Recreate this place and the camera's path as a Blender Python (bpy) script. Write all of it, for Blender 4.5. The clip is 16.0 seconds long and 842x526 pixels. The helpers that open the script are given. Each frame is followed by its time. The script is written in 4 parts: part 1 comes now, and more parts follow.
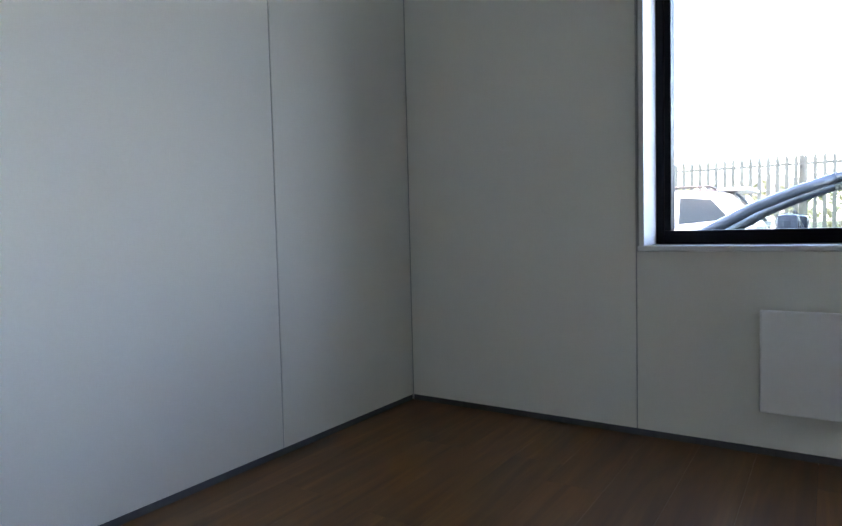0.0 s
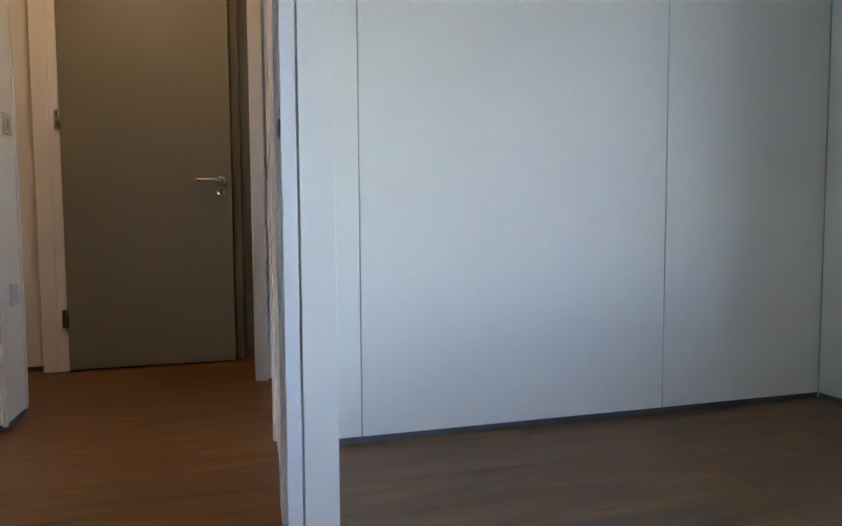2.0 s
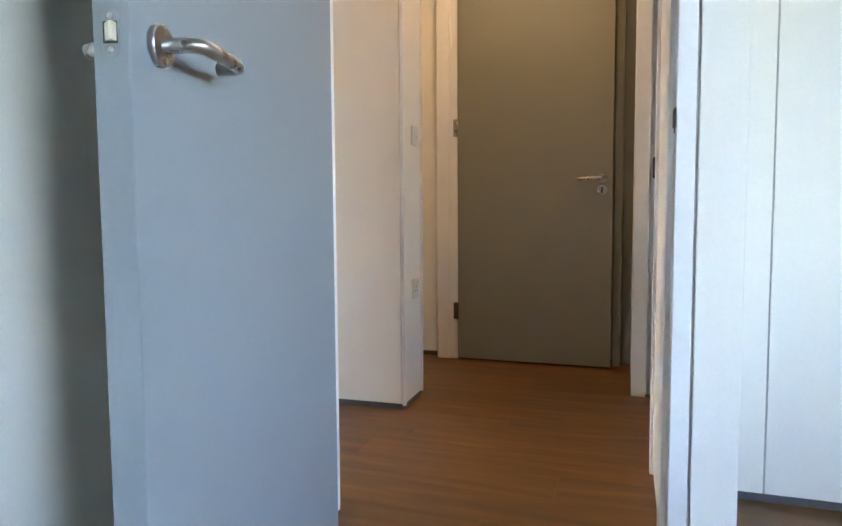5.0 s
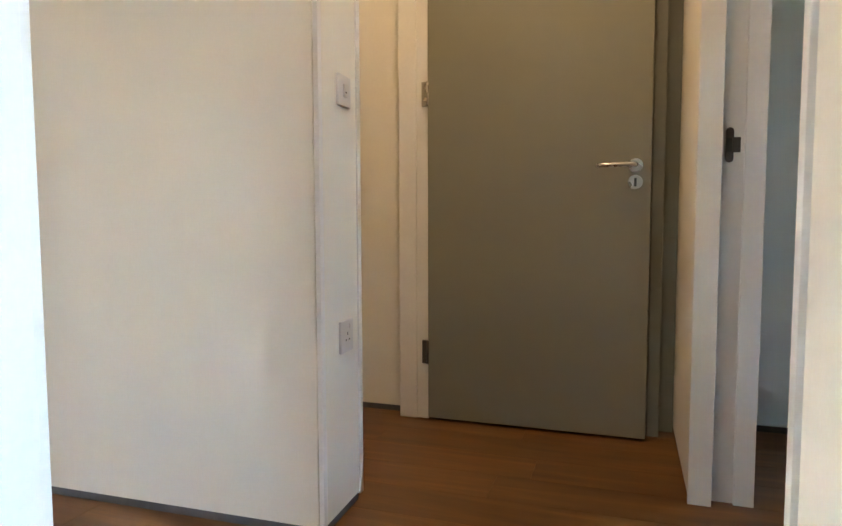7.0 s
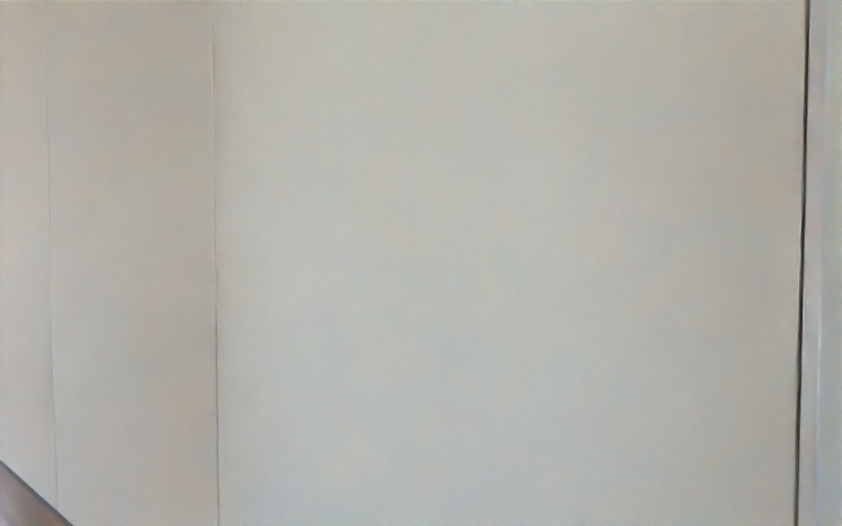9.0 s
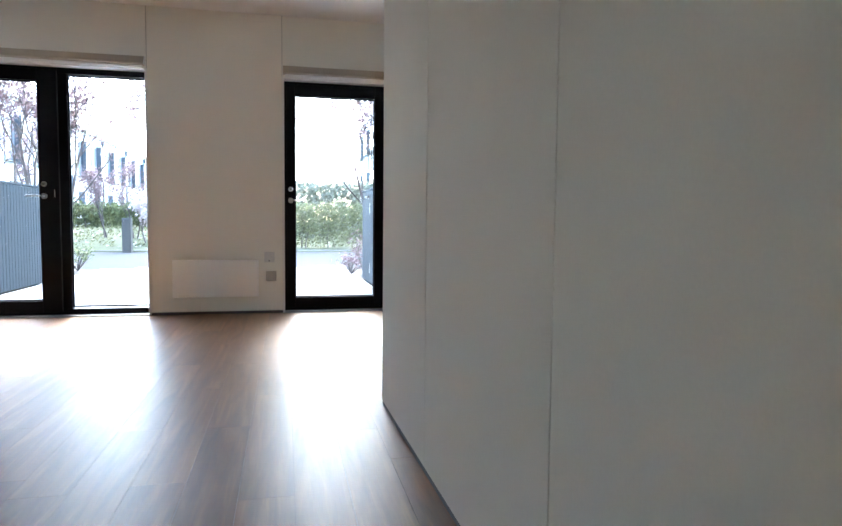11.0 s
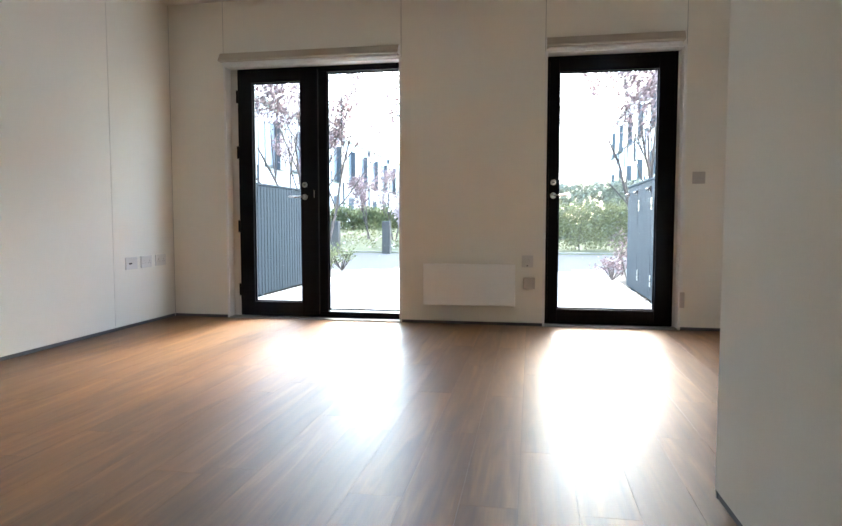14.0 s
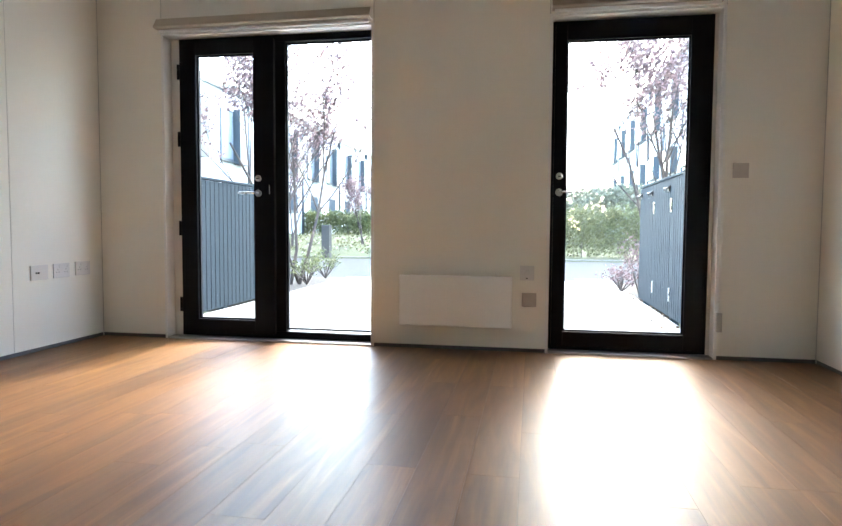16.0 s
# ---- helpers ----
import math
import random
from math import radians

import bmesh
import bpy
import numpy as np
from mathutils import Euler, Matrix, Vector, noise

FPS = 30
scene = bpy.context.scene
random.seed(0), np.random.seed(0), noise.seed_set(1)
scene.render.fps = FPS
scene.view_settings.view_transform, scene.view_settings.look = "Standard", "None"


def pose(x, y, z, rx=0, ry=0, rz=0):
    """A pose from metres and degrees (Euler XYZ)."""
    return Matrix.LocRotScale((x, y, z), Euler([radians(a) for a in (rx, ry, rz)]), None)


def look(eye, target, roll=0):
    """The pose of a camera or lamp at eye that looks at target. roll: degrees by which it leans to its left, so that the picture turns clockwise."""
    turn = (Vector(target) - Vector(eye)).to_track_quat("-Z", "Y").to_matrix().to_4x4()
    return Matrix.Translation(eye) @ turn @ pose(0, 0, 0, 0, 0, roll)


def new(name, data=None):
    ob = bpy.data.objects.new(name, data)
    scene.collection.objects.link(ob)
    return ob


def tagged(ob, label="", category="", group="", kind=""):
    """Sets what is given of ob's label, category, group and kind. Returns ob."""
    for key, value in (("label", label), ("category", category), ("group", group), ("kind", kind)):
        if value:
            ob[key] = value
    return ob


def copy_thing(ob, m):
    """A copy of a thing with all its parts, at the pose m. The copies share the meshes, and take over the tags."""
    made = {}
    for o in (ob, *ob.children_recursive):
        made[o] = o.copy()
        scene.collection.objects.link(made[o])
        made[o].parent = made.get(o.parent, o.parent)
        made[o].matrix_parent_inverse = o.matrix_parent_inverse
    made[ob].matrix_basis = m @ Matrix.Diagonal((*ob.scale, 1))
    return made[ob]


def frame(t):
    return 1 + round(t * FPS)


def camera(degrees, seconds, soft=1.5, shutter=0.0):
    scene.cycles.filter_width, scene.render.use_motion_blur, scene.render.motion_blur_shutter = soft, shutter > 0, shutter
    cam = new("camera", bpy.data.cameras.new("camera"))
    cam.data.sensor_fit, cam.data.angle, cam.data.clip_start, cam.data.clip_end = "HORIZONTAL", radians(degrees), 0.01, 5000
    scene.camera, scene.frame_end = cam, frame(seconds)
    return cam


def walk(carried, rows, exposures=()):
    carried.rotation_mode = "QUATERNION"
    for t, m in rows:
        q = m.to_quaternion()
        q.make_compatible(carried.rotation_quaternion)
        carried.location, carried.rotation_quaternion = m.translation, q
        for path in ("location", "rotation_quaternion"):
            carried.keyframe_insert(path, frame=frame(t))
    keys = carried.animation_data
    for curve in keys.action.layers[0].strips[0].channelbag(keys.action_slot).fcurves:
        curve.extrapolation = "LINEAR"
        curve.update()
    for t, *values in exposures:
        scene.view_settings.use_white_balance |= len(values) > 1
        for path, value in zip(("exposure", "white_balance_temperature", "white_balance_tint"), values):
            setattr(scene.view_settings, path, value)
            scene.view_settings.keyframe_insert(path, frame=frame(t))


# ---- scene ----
cam = camera(68.4, 16.0)
PATH = [
    (0, (0.035, -1.059, 0.807), (1.699, 0.046, 0.697), -1.41),
    (0.5, (-0.035, -1.168, 0.803), (1.360, 0.262, 0.692), -1.17),
    (0.7, (-0.005, -1.273, 0.803), (1.220, 0.304, 0.695), -1.38),
    (1, (-0.040, -1.347, 0.811), (1.040, 0.333, 0.701), -0.92),
    (1.5, (-0.077, -1.514, 0.828), (0.792, 0.282, 0.698), -0.23),
    (2, (-0.079, -1.632, 0.810), (0.451, 0.292, 0.683), -0.34),
    (2.5, (-0.037, -1.689, 0.802), (0.165, 0.296, 0.667), -0.49),
    (3, (-0.038, -1.735, 0.804), (-0.137, 0.258, 0.666), -0.57),
    (3.5, (-0.059, -1.763, 0.803), (-0.494, 0.185, 0.667), -0.82),
    (4, (-0.062, -1.745, 0.815), (-0.652, 0.161, 0.681), -0.75),
    (6.3, (-0.188, -0.759, 0.870), (-0.832, 1.129, 0.725), -0.29),
    (6.5, (-0.208, -0.661, 0.871), (-0.847, 1.228, 0.720), -0.26),
    (7, (-0.256, -0.346, 0.867), (-0.887, 1.547, 0.724), -0.16),
    (7.5, (-0.343, -0.067, 0.860), (-0.973, 1.826, 0.716), -0.07),
    (8, (-0.480, 0.209, 0.893), (-1.276, 2.037, 0.735), -0.57),
    (8.2, (-0.550, 0.287, 0.864), (-1.468, 2.059, 0.734), -0.75),
    (10.3, (-1.609, 0.629, 0.898), (-3.476, 1.332, 0.759), 0.72),
    (10.5, (-1.724, 0.635, 0.894), (-3.625, 1.242, 0.758), 0.63),
    (11, (-1.943, 0.565, 0.896), (-3.893, 0.992, 0.764), 0.54),
    (11.5, (-2.124, 0.550, 0.892), (-4.107, 0.769, 0.750), 0.14),
    (12, (-2.241, 0.512, 0.888), (-4.234, 0.426, 0.745), 0.03),
    (12.5, (-2.336, 0.472, 0.883), (-4.314, 0.218, 0.741), -0.01),
    (13, (-2.479, 0.385, 0.875), (-4.453, 0.097, 0.737), 0.02),
    (13.5, (-2.615, 0.383, 0.870), (-4.585, 0.063, 0.738), 0.06),
    (14, (-2.844, 0.440, 0.866), (-4.809, 0.091, 0.737), 0.01),
    (14.5, (-3.035, 0.514, 0.862), (-4.992, 0.123, 0.736), 0.06),
    (15, (-3.280, 0.456, 0.857), (-5.239, 0.073, 0.731), 0.21),
    (15.5, (-3.508, 0.427, 0.852), (-5.470, 0.060, 0.732), 0.33),
    (16, (-3.827, 0.438, 0.845), (-5.793, 0.088, 0.733), 0.34),
]
EXPOSURES = [
    (0.0, 5.1, 7100, 23), (0.5, 5.45, 7100, 23), (1.0, 5.5, 7050, 23), (2.5, 5.45, 7000, 22), (4.0, 5.92, 7100, 21), (6.3, 6.4, 7000, 14), (7.0, 6.45, 7050, 12), (7.5, 6.55, 6700, 11), (8.0, 6.58, 6400, 9),
    (10.3, 5.85, 6000, 6), (11.5, 4.85, 6150, 4), (12.5, 4.94, 6550, 3), (16.0, 5.1, 6650, 3),
]
walk(cam, [(t, look(eye, target, roll)) for t, eye, target, roll in PATH], EXPOSURES)

# ---- world, sun and lamps ----
world = bpy.data.worlds.new("world")
scene.world = world
world.use_nodes = True
wn = world.node_tree.nodes
sky = wn.new("ShaderNodeTexSky")
sky.sky_type = "NISHITA"
sky.sun_disc = False
sky.sun_elevation = radians(43)
sky.sun_rotation = radians(276)
sky.air_density, sky.dust_density = 1.0, 1.5
wn["Background"].inputs["Strength"].default_value = 0.14
world.node_tree.links.new(sky.outputs[0], wn["Background"].inputs["Color"])

sun_data = bpy.data.lights.new("sun", "SUN")
sun_data.energy, sun_data.angle, sun_data.color = 0.12, radians(14), (1.0, 0.94, 0.86)
sun_lamp = new("sun", sun_data)
sun_lamp.matrix_world = look((-7.27, 0.76, 6.82), (0, 0, 0))


def ceiling_lamp(x, y, watts):
    data = bpy.data.lights.new("hall_lamp", "AREA")
    data.shape, data.size, data.energy, data.color = "DISK", 0.27, watts, (1.0, 0.66, 0.34)
    lamp = new("hall_lamp", data)
    lamp.location = (x, y, CEIL - 0.062)
    return lamp


# ---- plan, in metres ----
CEIL = 2.83
WX = -8.095          # living room, wall with the glazed doors
SY = -3.9            # bedroom, far wall
LY, RY = -2.82, 2.225   # living room side walls
BX, BY = 2.421, 0.586   # bedroom: window wall, panelled wall
PY0, PY1, PX0, PX1 = 1.022, 1.292, -4.890, -1.020   # partition in the hall
FX = -8.195          # glazed door frames
GY = -0.05          # ground outside

# ---- mesh helpers ----
ORIGIN = {}


def bx(bm, x0, x1, y0, y1, z0, z1, bevel=0.0):
    v = [bm.verts.new((x, y, z)) for x in (x0, x1) for y in (y0, y1) for z in (z0, z1)]
    fs = [bm.faces.new([v[i] for i in f]) for f in ((0, 1, 3, 2), (4, 6, 7, 5), (0, 4, 5, 1), (2, 3, 7, 6), (0, 2, 6, 4), (1, 5, 7, 3))]
    if bevel:
        es = list({e for f in fs for e in f.edges})
        bmesh.ops.bevel(bm, geom=es, offset=bevel, segments=2, affect="EDGES", profile=0.6)
    return bm


def box(x0, x1, y0, y1, z0, z1, bevel=0.0):
    return bx(bmesh.new(), min(x0, x1), max(x0, x1), min(y0, y1), max(y0, y1), z0, z1, bevel)


def tube(bm, pts, radii, n=12, cap=True):
    pts = [Vector(p) for p in pts]
    if not isinstance(radii, (list, tuple)):
        radii = [radii] * len(pts)
    rings, side = [], None
    for i, p in enumerate(pts):
        d = (pts[min(i + 1, len(pts) - 1)] - pts[max(i - 1, 0)]).normalized()
        if side is None:
            side = d.orthogonal().normalized()
        side = (side - d * side.dot(d)).normalized()
        up = d.cross(side)
        rings.append([bm.verts.new(p + radii[i] * (math.cos(2 * math.pi * k / n) * side + math.sin(2 * math.pi * k / n) * up)) for k in range(n)])
    for a, b in zip(rings, rings[1:]):
        for k in range(n):
            f = bm.faces.new((a[k], a[(k + 1) % n], b[(k + 1) % n], b[k]))
            f.smooth = True
    if cap:
        bm.faces.new(rings[0][::-1])
        bm.faces.new(rings[-1])
    return bm


def prism(bm, outline, axis, a0, a1):
    """A closed outline of 2D points, drawn out along an axis from a0 to a1."""
    def at(p, a):
        return {"x": (a, p[0], p[1]), "y": (p[0], a, p[1]), "z": (p[0], p[1], a)}[axis]
    lo = [bm.verts.new(at(p, a0)) for p in outline]
    hi = [bm.verts.new(at(p, a1)) for p in outline]
    n = len(outline)
    bm.faces.new(lo)
    bm.faces.new(hi[::-1])
    for k in range(n):
        bm.faces.new((lo[k], hi[k], hi[(k + 1) % n], lo[(k + 1) % n]))
    bmesh.ops.recalc_face_normals(bm, faces=bm.faces)
    return bm


def mesh_of(name, bm, material):
    bmesh.ops.recalc_face_normals(bm, faces=bm.faces)
    data = bpy.data.meshes.new(name)
    bm.to_mesh(data)
    bm.free()
    data.materials.append(material)
    return data


def thing(name, origin, label, category, group="", kind="", turn=0.0):
    """An empty at a thing's base; its parts are drawn in world places unless it is turned."""
    ob = new(name)
    ob.empty_display_size = 0.05
    ob.location = origin
    ob.rotation_euler = (0, 0, radians(turn))
    ORIGIN[ob.name] = Vector(origin) if not turn else Vector((0, 0, 0))
    return tagged(ob, label, category, group, kind)


def part(name, bm, material, parent, label="", local=False):
    off = ORIGIN.get(parent.name, Vector((0, 0, 0)))
    if not local:
        bmesh.ops.translate(bm, verts=bm.verts, vec=-off)
    ob = new(name, mesh_of(name, bm, material))
    ob.parent = parent
    ORIGIN[ob.name] = off
    return tagged(ob, label)


def structure(name, bm, material, label, category):
    return tagged(new(name, mesh_of(name, bm, material)), label, category, kind="structure")


# ---- materials ----
def nodes_of(name):
    m = bpy.data.materials.new(name)
    m.use_nodes = True
    return m, m.node_tree.nodes, m.node_tree.links, m.node_tree.nodes["Principled BSDF"]


def surface(name, colour, rough=0.5, metal=0.0, vary=0.06, scale=3.0, fine=60.0, bump=0.05, spec=0.5, island=False, stretch=(1, 1, 1), rough_vary=0.08):
    """Paint, metal, stone or plastic: colour with two sizes of unevenness, fine relief and uneven gloss."""
    m, n, l, b = nodes_of(name)
    co = n.new("ShaderNodeTexCoord")
    mp = n.new("ShaderNodeMapping")
    mp.inputs["Scale"].default_value = stretch
    l.new(co.outputs["Object"], mp.inputs["Vector"])
    big, small = n.new("ShaderNodeTexNoise"), n.new("ShaderNodeTexNoise")
    big.inputs["Scale"].default_value, small.inputs["Scale"].default_value = scale, fine
    big.inputs["Detail"].default_value, small.inputs["Detail"].default_value = 4, 3
    for k in (big, small):
        l.new(mp.outputs[0], k.inputs["Vector"])
    add = n.new("ShaderNodeMath")
    add.operation = "ADD"
    l.new(big.outputs["Fac"], add.inputs[0])
    l.new(small.outputs["Fac"], add.inputs[1])
    last = add.outputs[0]
    if island:
        geo = n.new("ShaderNodeNewGeometry")
        more = n.new("ShaderNodeMath")
        more.operation = "ADD"
        l.new(last, more.inputs[0])
        l.new(geo.outputs["Random Per Island"], more.inputs[1])
        half = n.new("ShaderNodeMath")
        half.operation = "MULTIPLY"
        half.inputs[1].default_value = 0.767
        l.new(more.outputs[0], half.inputs[0])
        last = half.outputs[0]
    ramp = n.new("ShaderNodeMapRange")
    ramp.inputs["From Min"].default_value, ramp.inputs["From Max"].default_value = 0.6, 1.4
    ramp.inputs["To Min"].default_value, ramp.inputs["To Max"].default_value = 1 - vary, 1 + vary
    l.new(last, ramp.inputs["Value"])
    hsv = n.new("ShaderNodeHueSaturation")
    hsv.inputs["Color"].default_value = (*colour, 1)
    l.new(ramp.outputs[0], hsv.inputs["Value"])
    l.new(hsv.outputs[0], b.inputs["Base Color"])
    rr = n.new("ShaderNodeMapRange")
    rr.inputs["To Min"].default_value, rr.inputs["To Max"].default_value = max(rough - rough_vary, 0.02), min(rough + rough_vary, 1)
    l.new(big.outputs["Fac"], rr.inputs["Value"])
    l.new(rr.outputs[0], b.inputs["Roughness"])
    b.inputs["Metallic"].default_value = metal
    b.inputs["Specular IOR Level"].default_value = spec
    if bump:
        bp = n.new("ShaderNodeBump")
        bp.inputs["Strength"].default_value, bp.inputs["Distance"].default_value = bump, 0.004
        l.new(small.outputs["Fac"], bp.inputs["Height"])
        l.new(bp.outputs[0], b.inputs["Normal"])
    return m


def plank_material():
    """Wood-look vinyl: long grain, darker pores, one tone a plank, satin gloss."""
    m, n, l, b = nodes_of("wood_plank")
    co, info = n.new("ShaderNodeTexCoord"), n.new("ShaderNodeObjectInfo")
    shift = n.new("ShaderNodeVectorMath")
    shift.operation = "SCALE"
    shift.inputs[0].default_value = (7.0, 13.0, 5.0)
    l.new(info.outputs["Random"], shift.inputs["Scale"])
    place = n.new("ShaderNodeVectorMath")
    l.new(co.outputs["Object"], place.inputs[0])
    l.new(shift.outputs[0], place.inputs[1])

    def grain(stretch, scale, detail, twist):
        mp, t = n.new("ShaderNodeMapping"), n.new("ShaderNodeTexNoise")
        mp.inputs["Scale"].default_value = stretch
        t.inputs["Scale"].default_value, t.inputs["Detail"].default_value, t.inputs["Distortion"].default_value = scale, detail, twist
        l.new(place.outputs[0], mp.inputs["Vector"])
        l.new(mp.outputs[0], t.inputs["Vector"])
        return t.outputs["Fac"]
    broad, fibre, pore = grain((0.7, 7, 1), 2.0, 5, 0.8), grain((1.6, 34, 1), 3.0, 6, 0.3), grain((3, 150, 1), 3.0, 3, 0.1)
    mix = n.new("ShaderNodeMath")
    mix.operation = "MULTIPLY_ADD"
    mix.inputs[1].default_value = 0.24
    l.new(fibre, mix.inputs[0])
    half = n.new("ShaderNodeMath")
    half.operation = "MULTIPLY"
    half.inputs[1].default_value = 0.66
    l.new(broad, half.inputs[0])
    l.new(half.outputs[0], mix.inputs[2])
    ramp = n.new("ShaderNodeValToRGB")
    els = ramp.color_ramp.elements
    els[0].position, els[0].color = 0.24, (0.078, 0.029, 0.007, 1)
    els[1].position, els[1].color = 0.76, (0.312, 0.150, 0.044, 1)
    mid = els.new(0.5)
    mid.color = (0.166, 0.071, 0.018, 1)
    l.new(mix.outputs[0], ramp.inputs["Fac"])
    tone = n.new("ShaderNodeMapRange")
    tone.inputs["To Min"].default_value, tone.inputs["To Max"].default_value = 0.88, 1.12
    l.new(info.outputs["Random"], tone.inputs["Value"])
    hsv = n.new("ShaderNodeHueSaturation")
    l.new(ramp.outputs[0], hsv.inputs["Color"])
    l.new(tone.outputs[0], hsv.inputs["Value"])
    l.new(hsv.outputs[0], b.inputs["Base Color"])
    rr = n.new("ShaderNodeMapRange")
    rr.inputs["To Min"].default_value, rr.inputs["To Max"].default_value = 0.41, 0.50
    l.new(fibre, rr.inputs["Value"])
    l.new(rr.outputs[0], b.inputs["Roughness"])
    b.inputs["Specular IOR Level"].default_value = 0.45
    b.inputs["Coat Weight"].default_value, b.inputs["Coat Roughness"].default_value = 0.22, 0.40
    bp = n.new("ShaderNodeBump")
    bp.inputs["Strength"].default_value, bp.inputs["Distance"].default_value = 0.16, 0.0008
    relief = n.new("ShaderNodeMath")
    l.new(pore, relief.inputs[0])
    l.new(fibre, relief.inputs[1])
    l.new(relief.outputs[0], bp.inputs["Height"])
    l.new(bp.outputs[0], b.inputs["Normal"])
    return m


def glass_material(name, tint=(1, 1, 1), rough=0.0):
    m, n, l, b = nodes_of(name)
    b.inputs["Base Color"].default_value = (*tint, 1)
    b.inputs["Transmission Weight"].default_value = 1.0
    b.inputs["Roughness"].default_value = rough
    b.inputs["IOR"].default_value = 1.02
    return m


def emitter(name, colour, strength):
    m, n, l, b = nodes_of(name)
    b.inputs["Base Color"].default_value = (0.8, 0.8, 0.8, 1)
    b.inputs["Emission Color"].default_value = (*colour, 1)
    b.inputs["Emission Strength"].default_value = strength
    return m


M_PANEL = surface("white_wall_board", (0.83, 0.808, 0.738), 0.75, vary=0.025, scale=1.2, fine=140, bump=0.03, spec=0.15)
M_JOINT = surface("grey_joint", (0.42, 0.41, 0.39), 0.6, vary=0.1, scale=8)
M_SKIRT = surface("dark_grey_skirting", (0.10, 0.104, 0.115), 0.45, vary=0.15, scale=6)
M_CEIL = surface("white_ceiling_paint", (0.80, 0.79, 0.77), 0.8, vary=0.03, scale=1.5, fine=90, bump=0.08)
M_TRIM = surface("white_trim_paint", (0.81, 0.805, 0.79), 0.45, vary=0.03, scale=2.5, fine=90, bump=0.04)
M_CORE = surface("plaster_core", (0.55, 0.54, 0.52), 0.9, vary=0.1)
# One door grey twice: daylight's blue put into this, lamp warmth into the hall's.
M_DOOR = surface("grey_door_laminate", (0.180, 0.203, 0.216), 0.42, vary=0.03, scale=1.6, fine=160, bump=0.05)
M_DOOR_HALL = surface("lamp_tinted_door_laminate", (0.225, 0.222, 0.182), 0.42, vary=0.03, scale=1.6, fine=160, bump=0.05)
M_STEEL = surface("brushed_steel", (0.42, 0.40, 0.375), 0.28, metal=1.0, vary=0.06, scale=20, fine=300, bump=0.02)
M_LATCHPLATE = surface("dull_latch_steel", (0.24, 0.25, 0.26), 0.5, metal=0.7, vary=0.08, scale=30, bump=0.02)
M_BRASS = surface("pale_brass", (0.62, 0.57, 0.44), 0.35, metal=0.6, vary=0.06, scale=30, bump=0.0)
M_DARKMETAL = surface("dark_metal", (0.09, 0.08, 0.075), 0.4, metal=0.8, vary=0.1)
M_PLATE = surface("white_plastic", (0.68, 0.67, 0.65), 0.3, vary=0.02, scale=10, bump=0.0)
M_PLATE_GREY = surface("grey_plastic", (0.50, 0.46, 0.42), 0.35, vary=0.04, scale=10, bump=0.0)
M_HOLE = surface("socket_hole", (0.03, 0.03, 0.03), 0.6, bump=0.0)
M_FRAME = surface("black_door_frame", (0.004, 0.005, 0.009), 0.5, spec=0.12, vary=0.2, scale=4, fine=120, bump=0.04)
M_BLIND = surface("beige_blind_case", (0.46, 0.40, 0.32), 0.5, vary=0.04, scale=5, fine=200, bump=0.06)
M_HEAT = surface("white_heater_enamel", (0.92, 0.915, 0.90), 0.3, vary=0.02, scale=3)
# Pane tints stand in for dimmer daylight outside, stronger on the east side.
M_GLASS = glass_material("view_dimming_glass", (0.70, 0.735, 0.745))
M_GLASS_EAST = glass_material("view_dimming_grey_glass", (0.565, 0.60, 0.61))
M_PLANK = plank_material()
M_SUBFLOOR = surface("dark_subfloor", (0.05, 0.032, 0.02), 0.8)
M_SILL = surface("aluminium_threshold", (0.45, 0.45, 0.45), 0.4, metal=1.0, vary=0.08, scale=12, stretch=(1, 0.2, 1))
M_EXT = surface("white_render_wall", (0.68, 0.68, 0.67), 0.85, vary=0.06, scale=0.7, fine=30, bump=0.15)
M_SLAB = surface("pale_concrete_slab", (0.38, 0.37, 0.35), 0.8, vary=0.12, scale=1.5, fine=40, bump=0.12)
M_ROAD = surface("grey_asphalt", (0.038, 0.041, 0.045), 0.95, spec=0.2, vary=0.15, scale=0.6, fine=120, bump=0.3)
M_KERB = surface("concrete_kerb", (0.15, 0.148, 0.14), 0.9, spec=0.3, vary=0.1, scale=3, fine=60, bump=0.15)
M_GRASS = surface("grass_ground", (0.088, 0.090, 0.050), 0.95, spec=0.1, vary=0.45, scale=0.8, fine=40, bump=0.5)
M_SOIL = surface("brown_soil", (0.05, 0.037, 0.027), 0.95, vary=0.3, scale=4, fine=60, bump=0.6)
M_FENCE = surface("blue_grey_timber", (0.026, 0.036, 0.044), 0.75, spec=0.2, vary=0.18, scale=2.5, fine=60, bump=0.25, stretch=(4, 4, 0.4))
M_WIN = surface("dark_window_glass", (0.07, 0.085, 0.10), 0.5, vary=0.1, bump=0.0, spec=0.0)
M_PANELDK = surface("dark_window_panel", (0.055, 0.066, 0.078), 0.5, vary=0.1)
M_ROOF = surface("grey_roof", (0.16, 0.165, 0.175), 0.7, vary=0.1, scale=2)
M_PALISADE = surface("green_grey_steel", (0.06, 0.072, 0.065), 0.5, metal=0.3, vary=0.1)
M_BARK = surface("grey_brown_bark", (0.095, 0.075, 0.068), 0.9, vary=0.3, scale=9, fine=60, bump=0.6, stretch=(1, 1, 0.3))
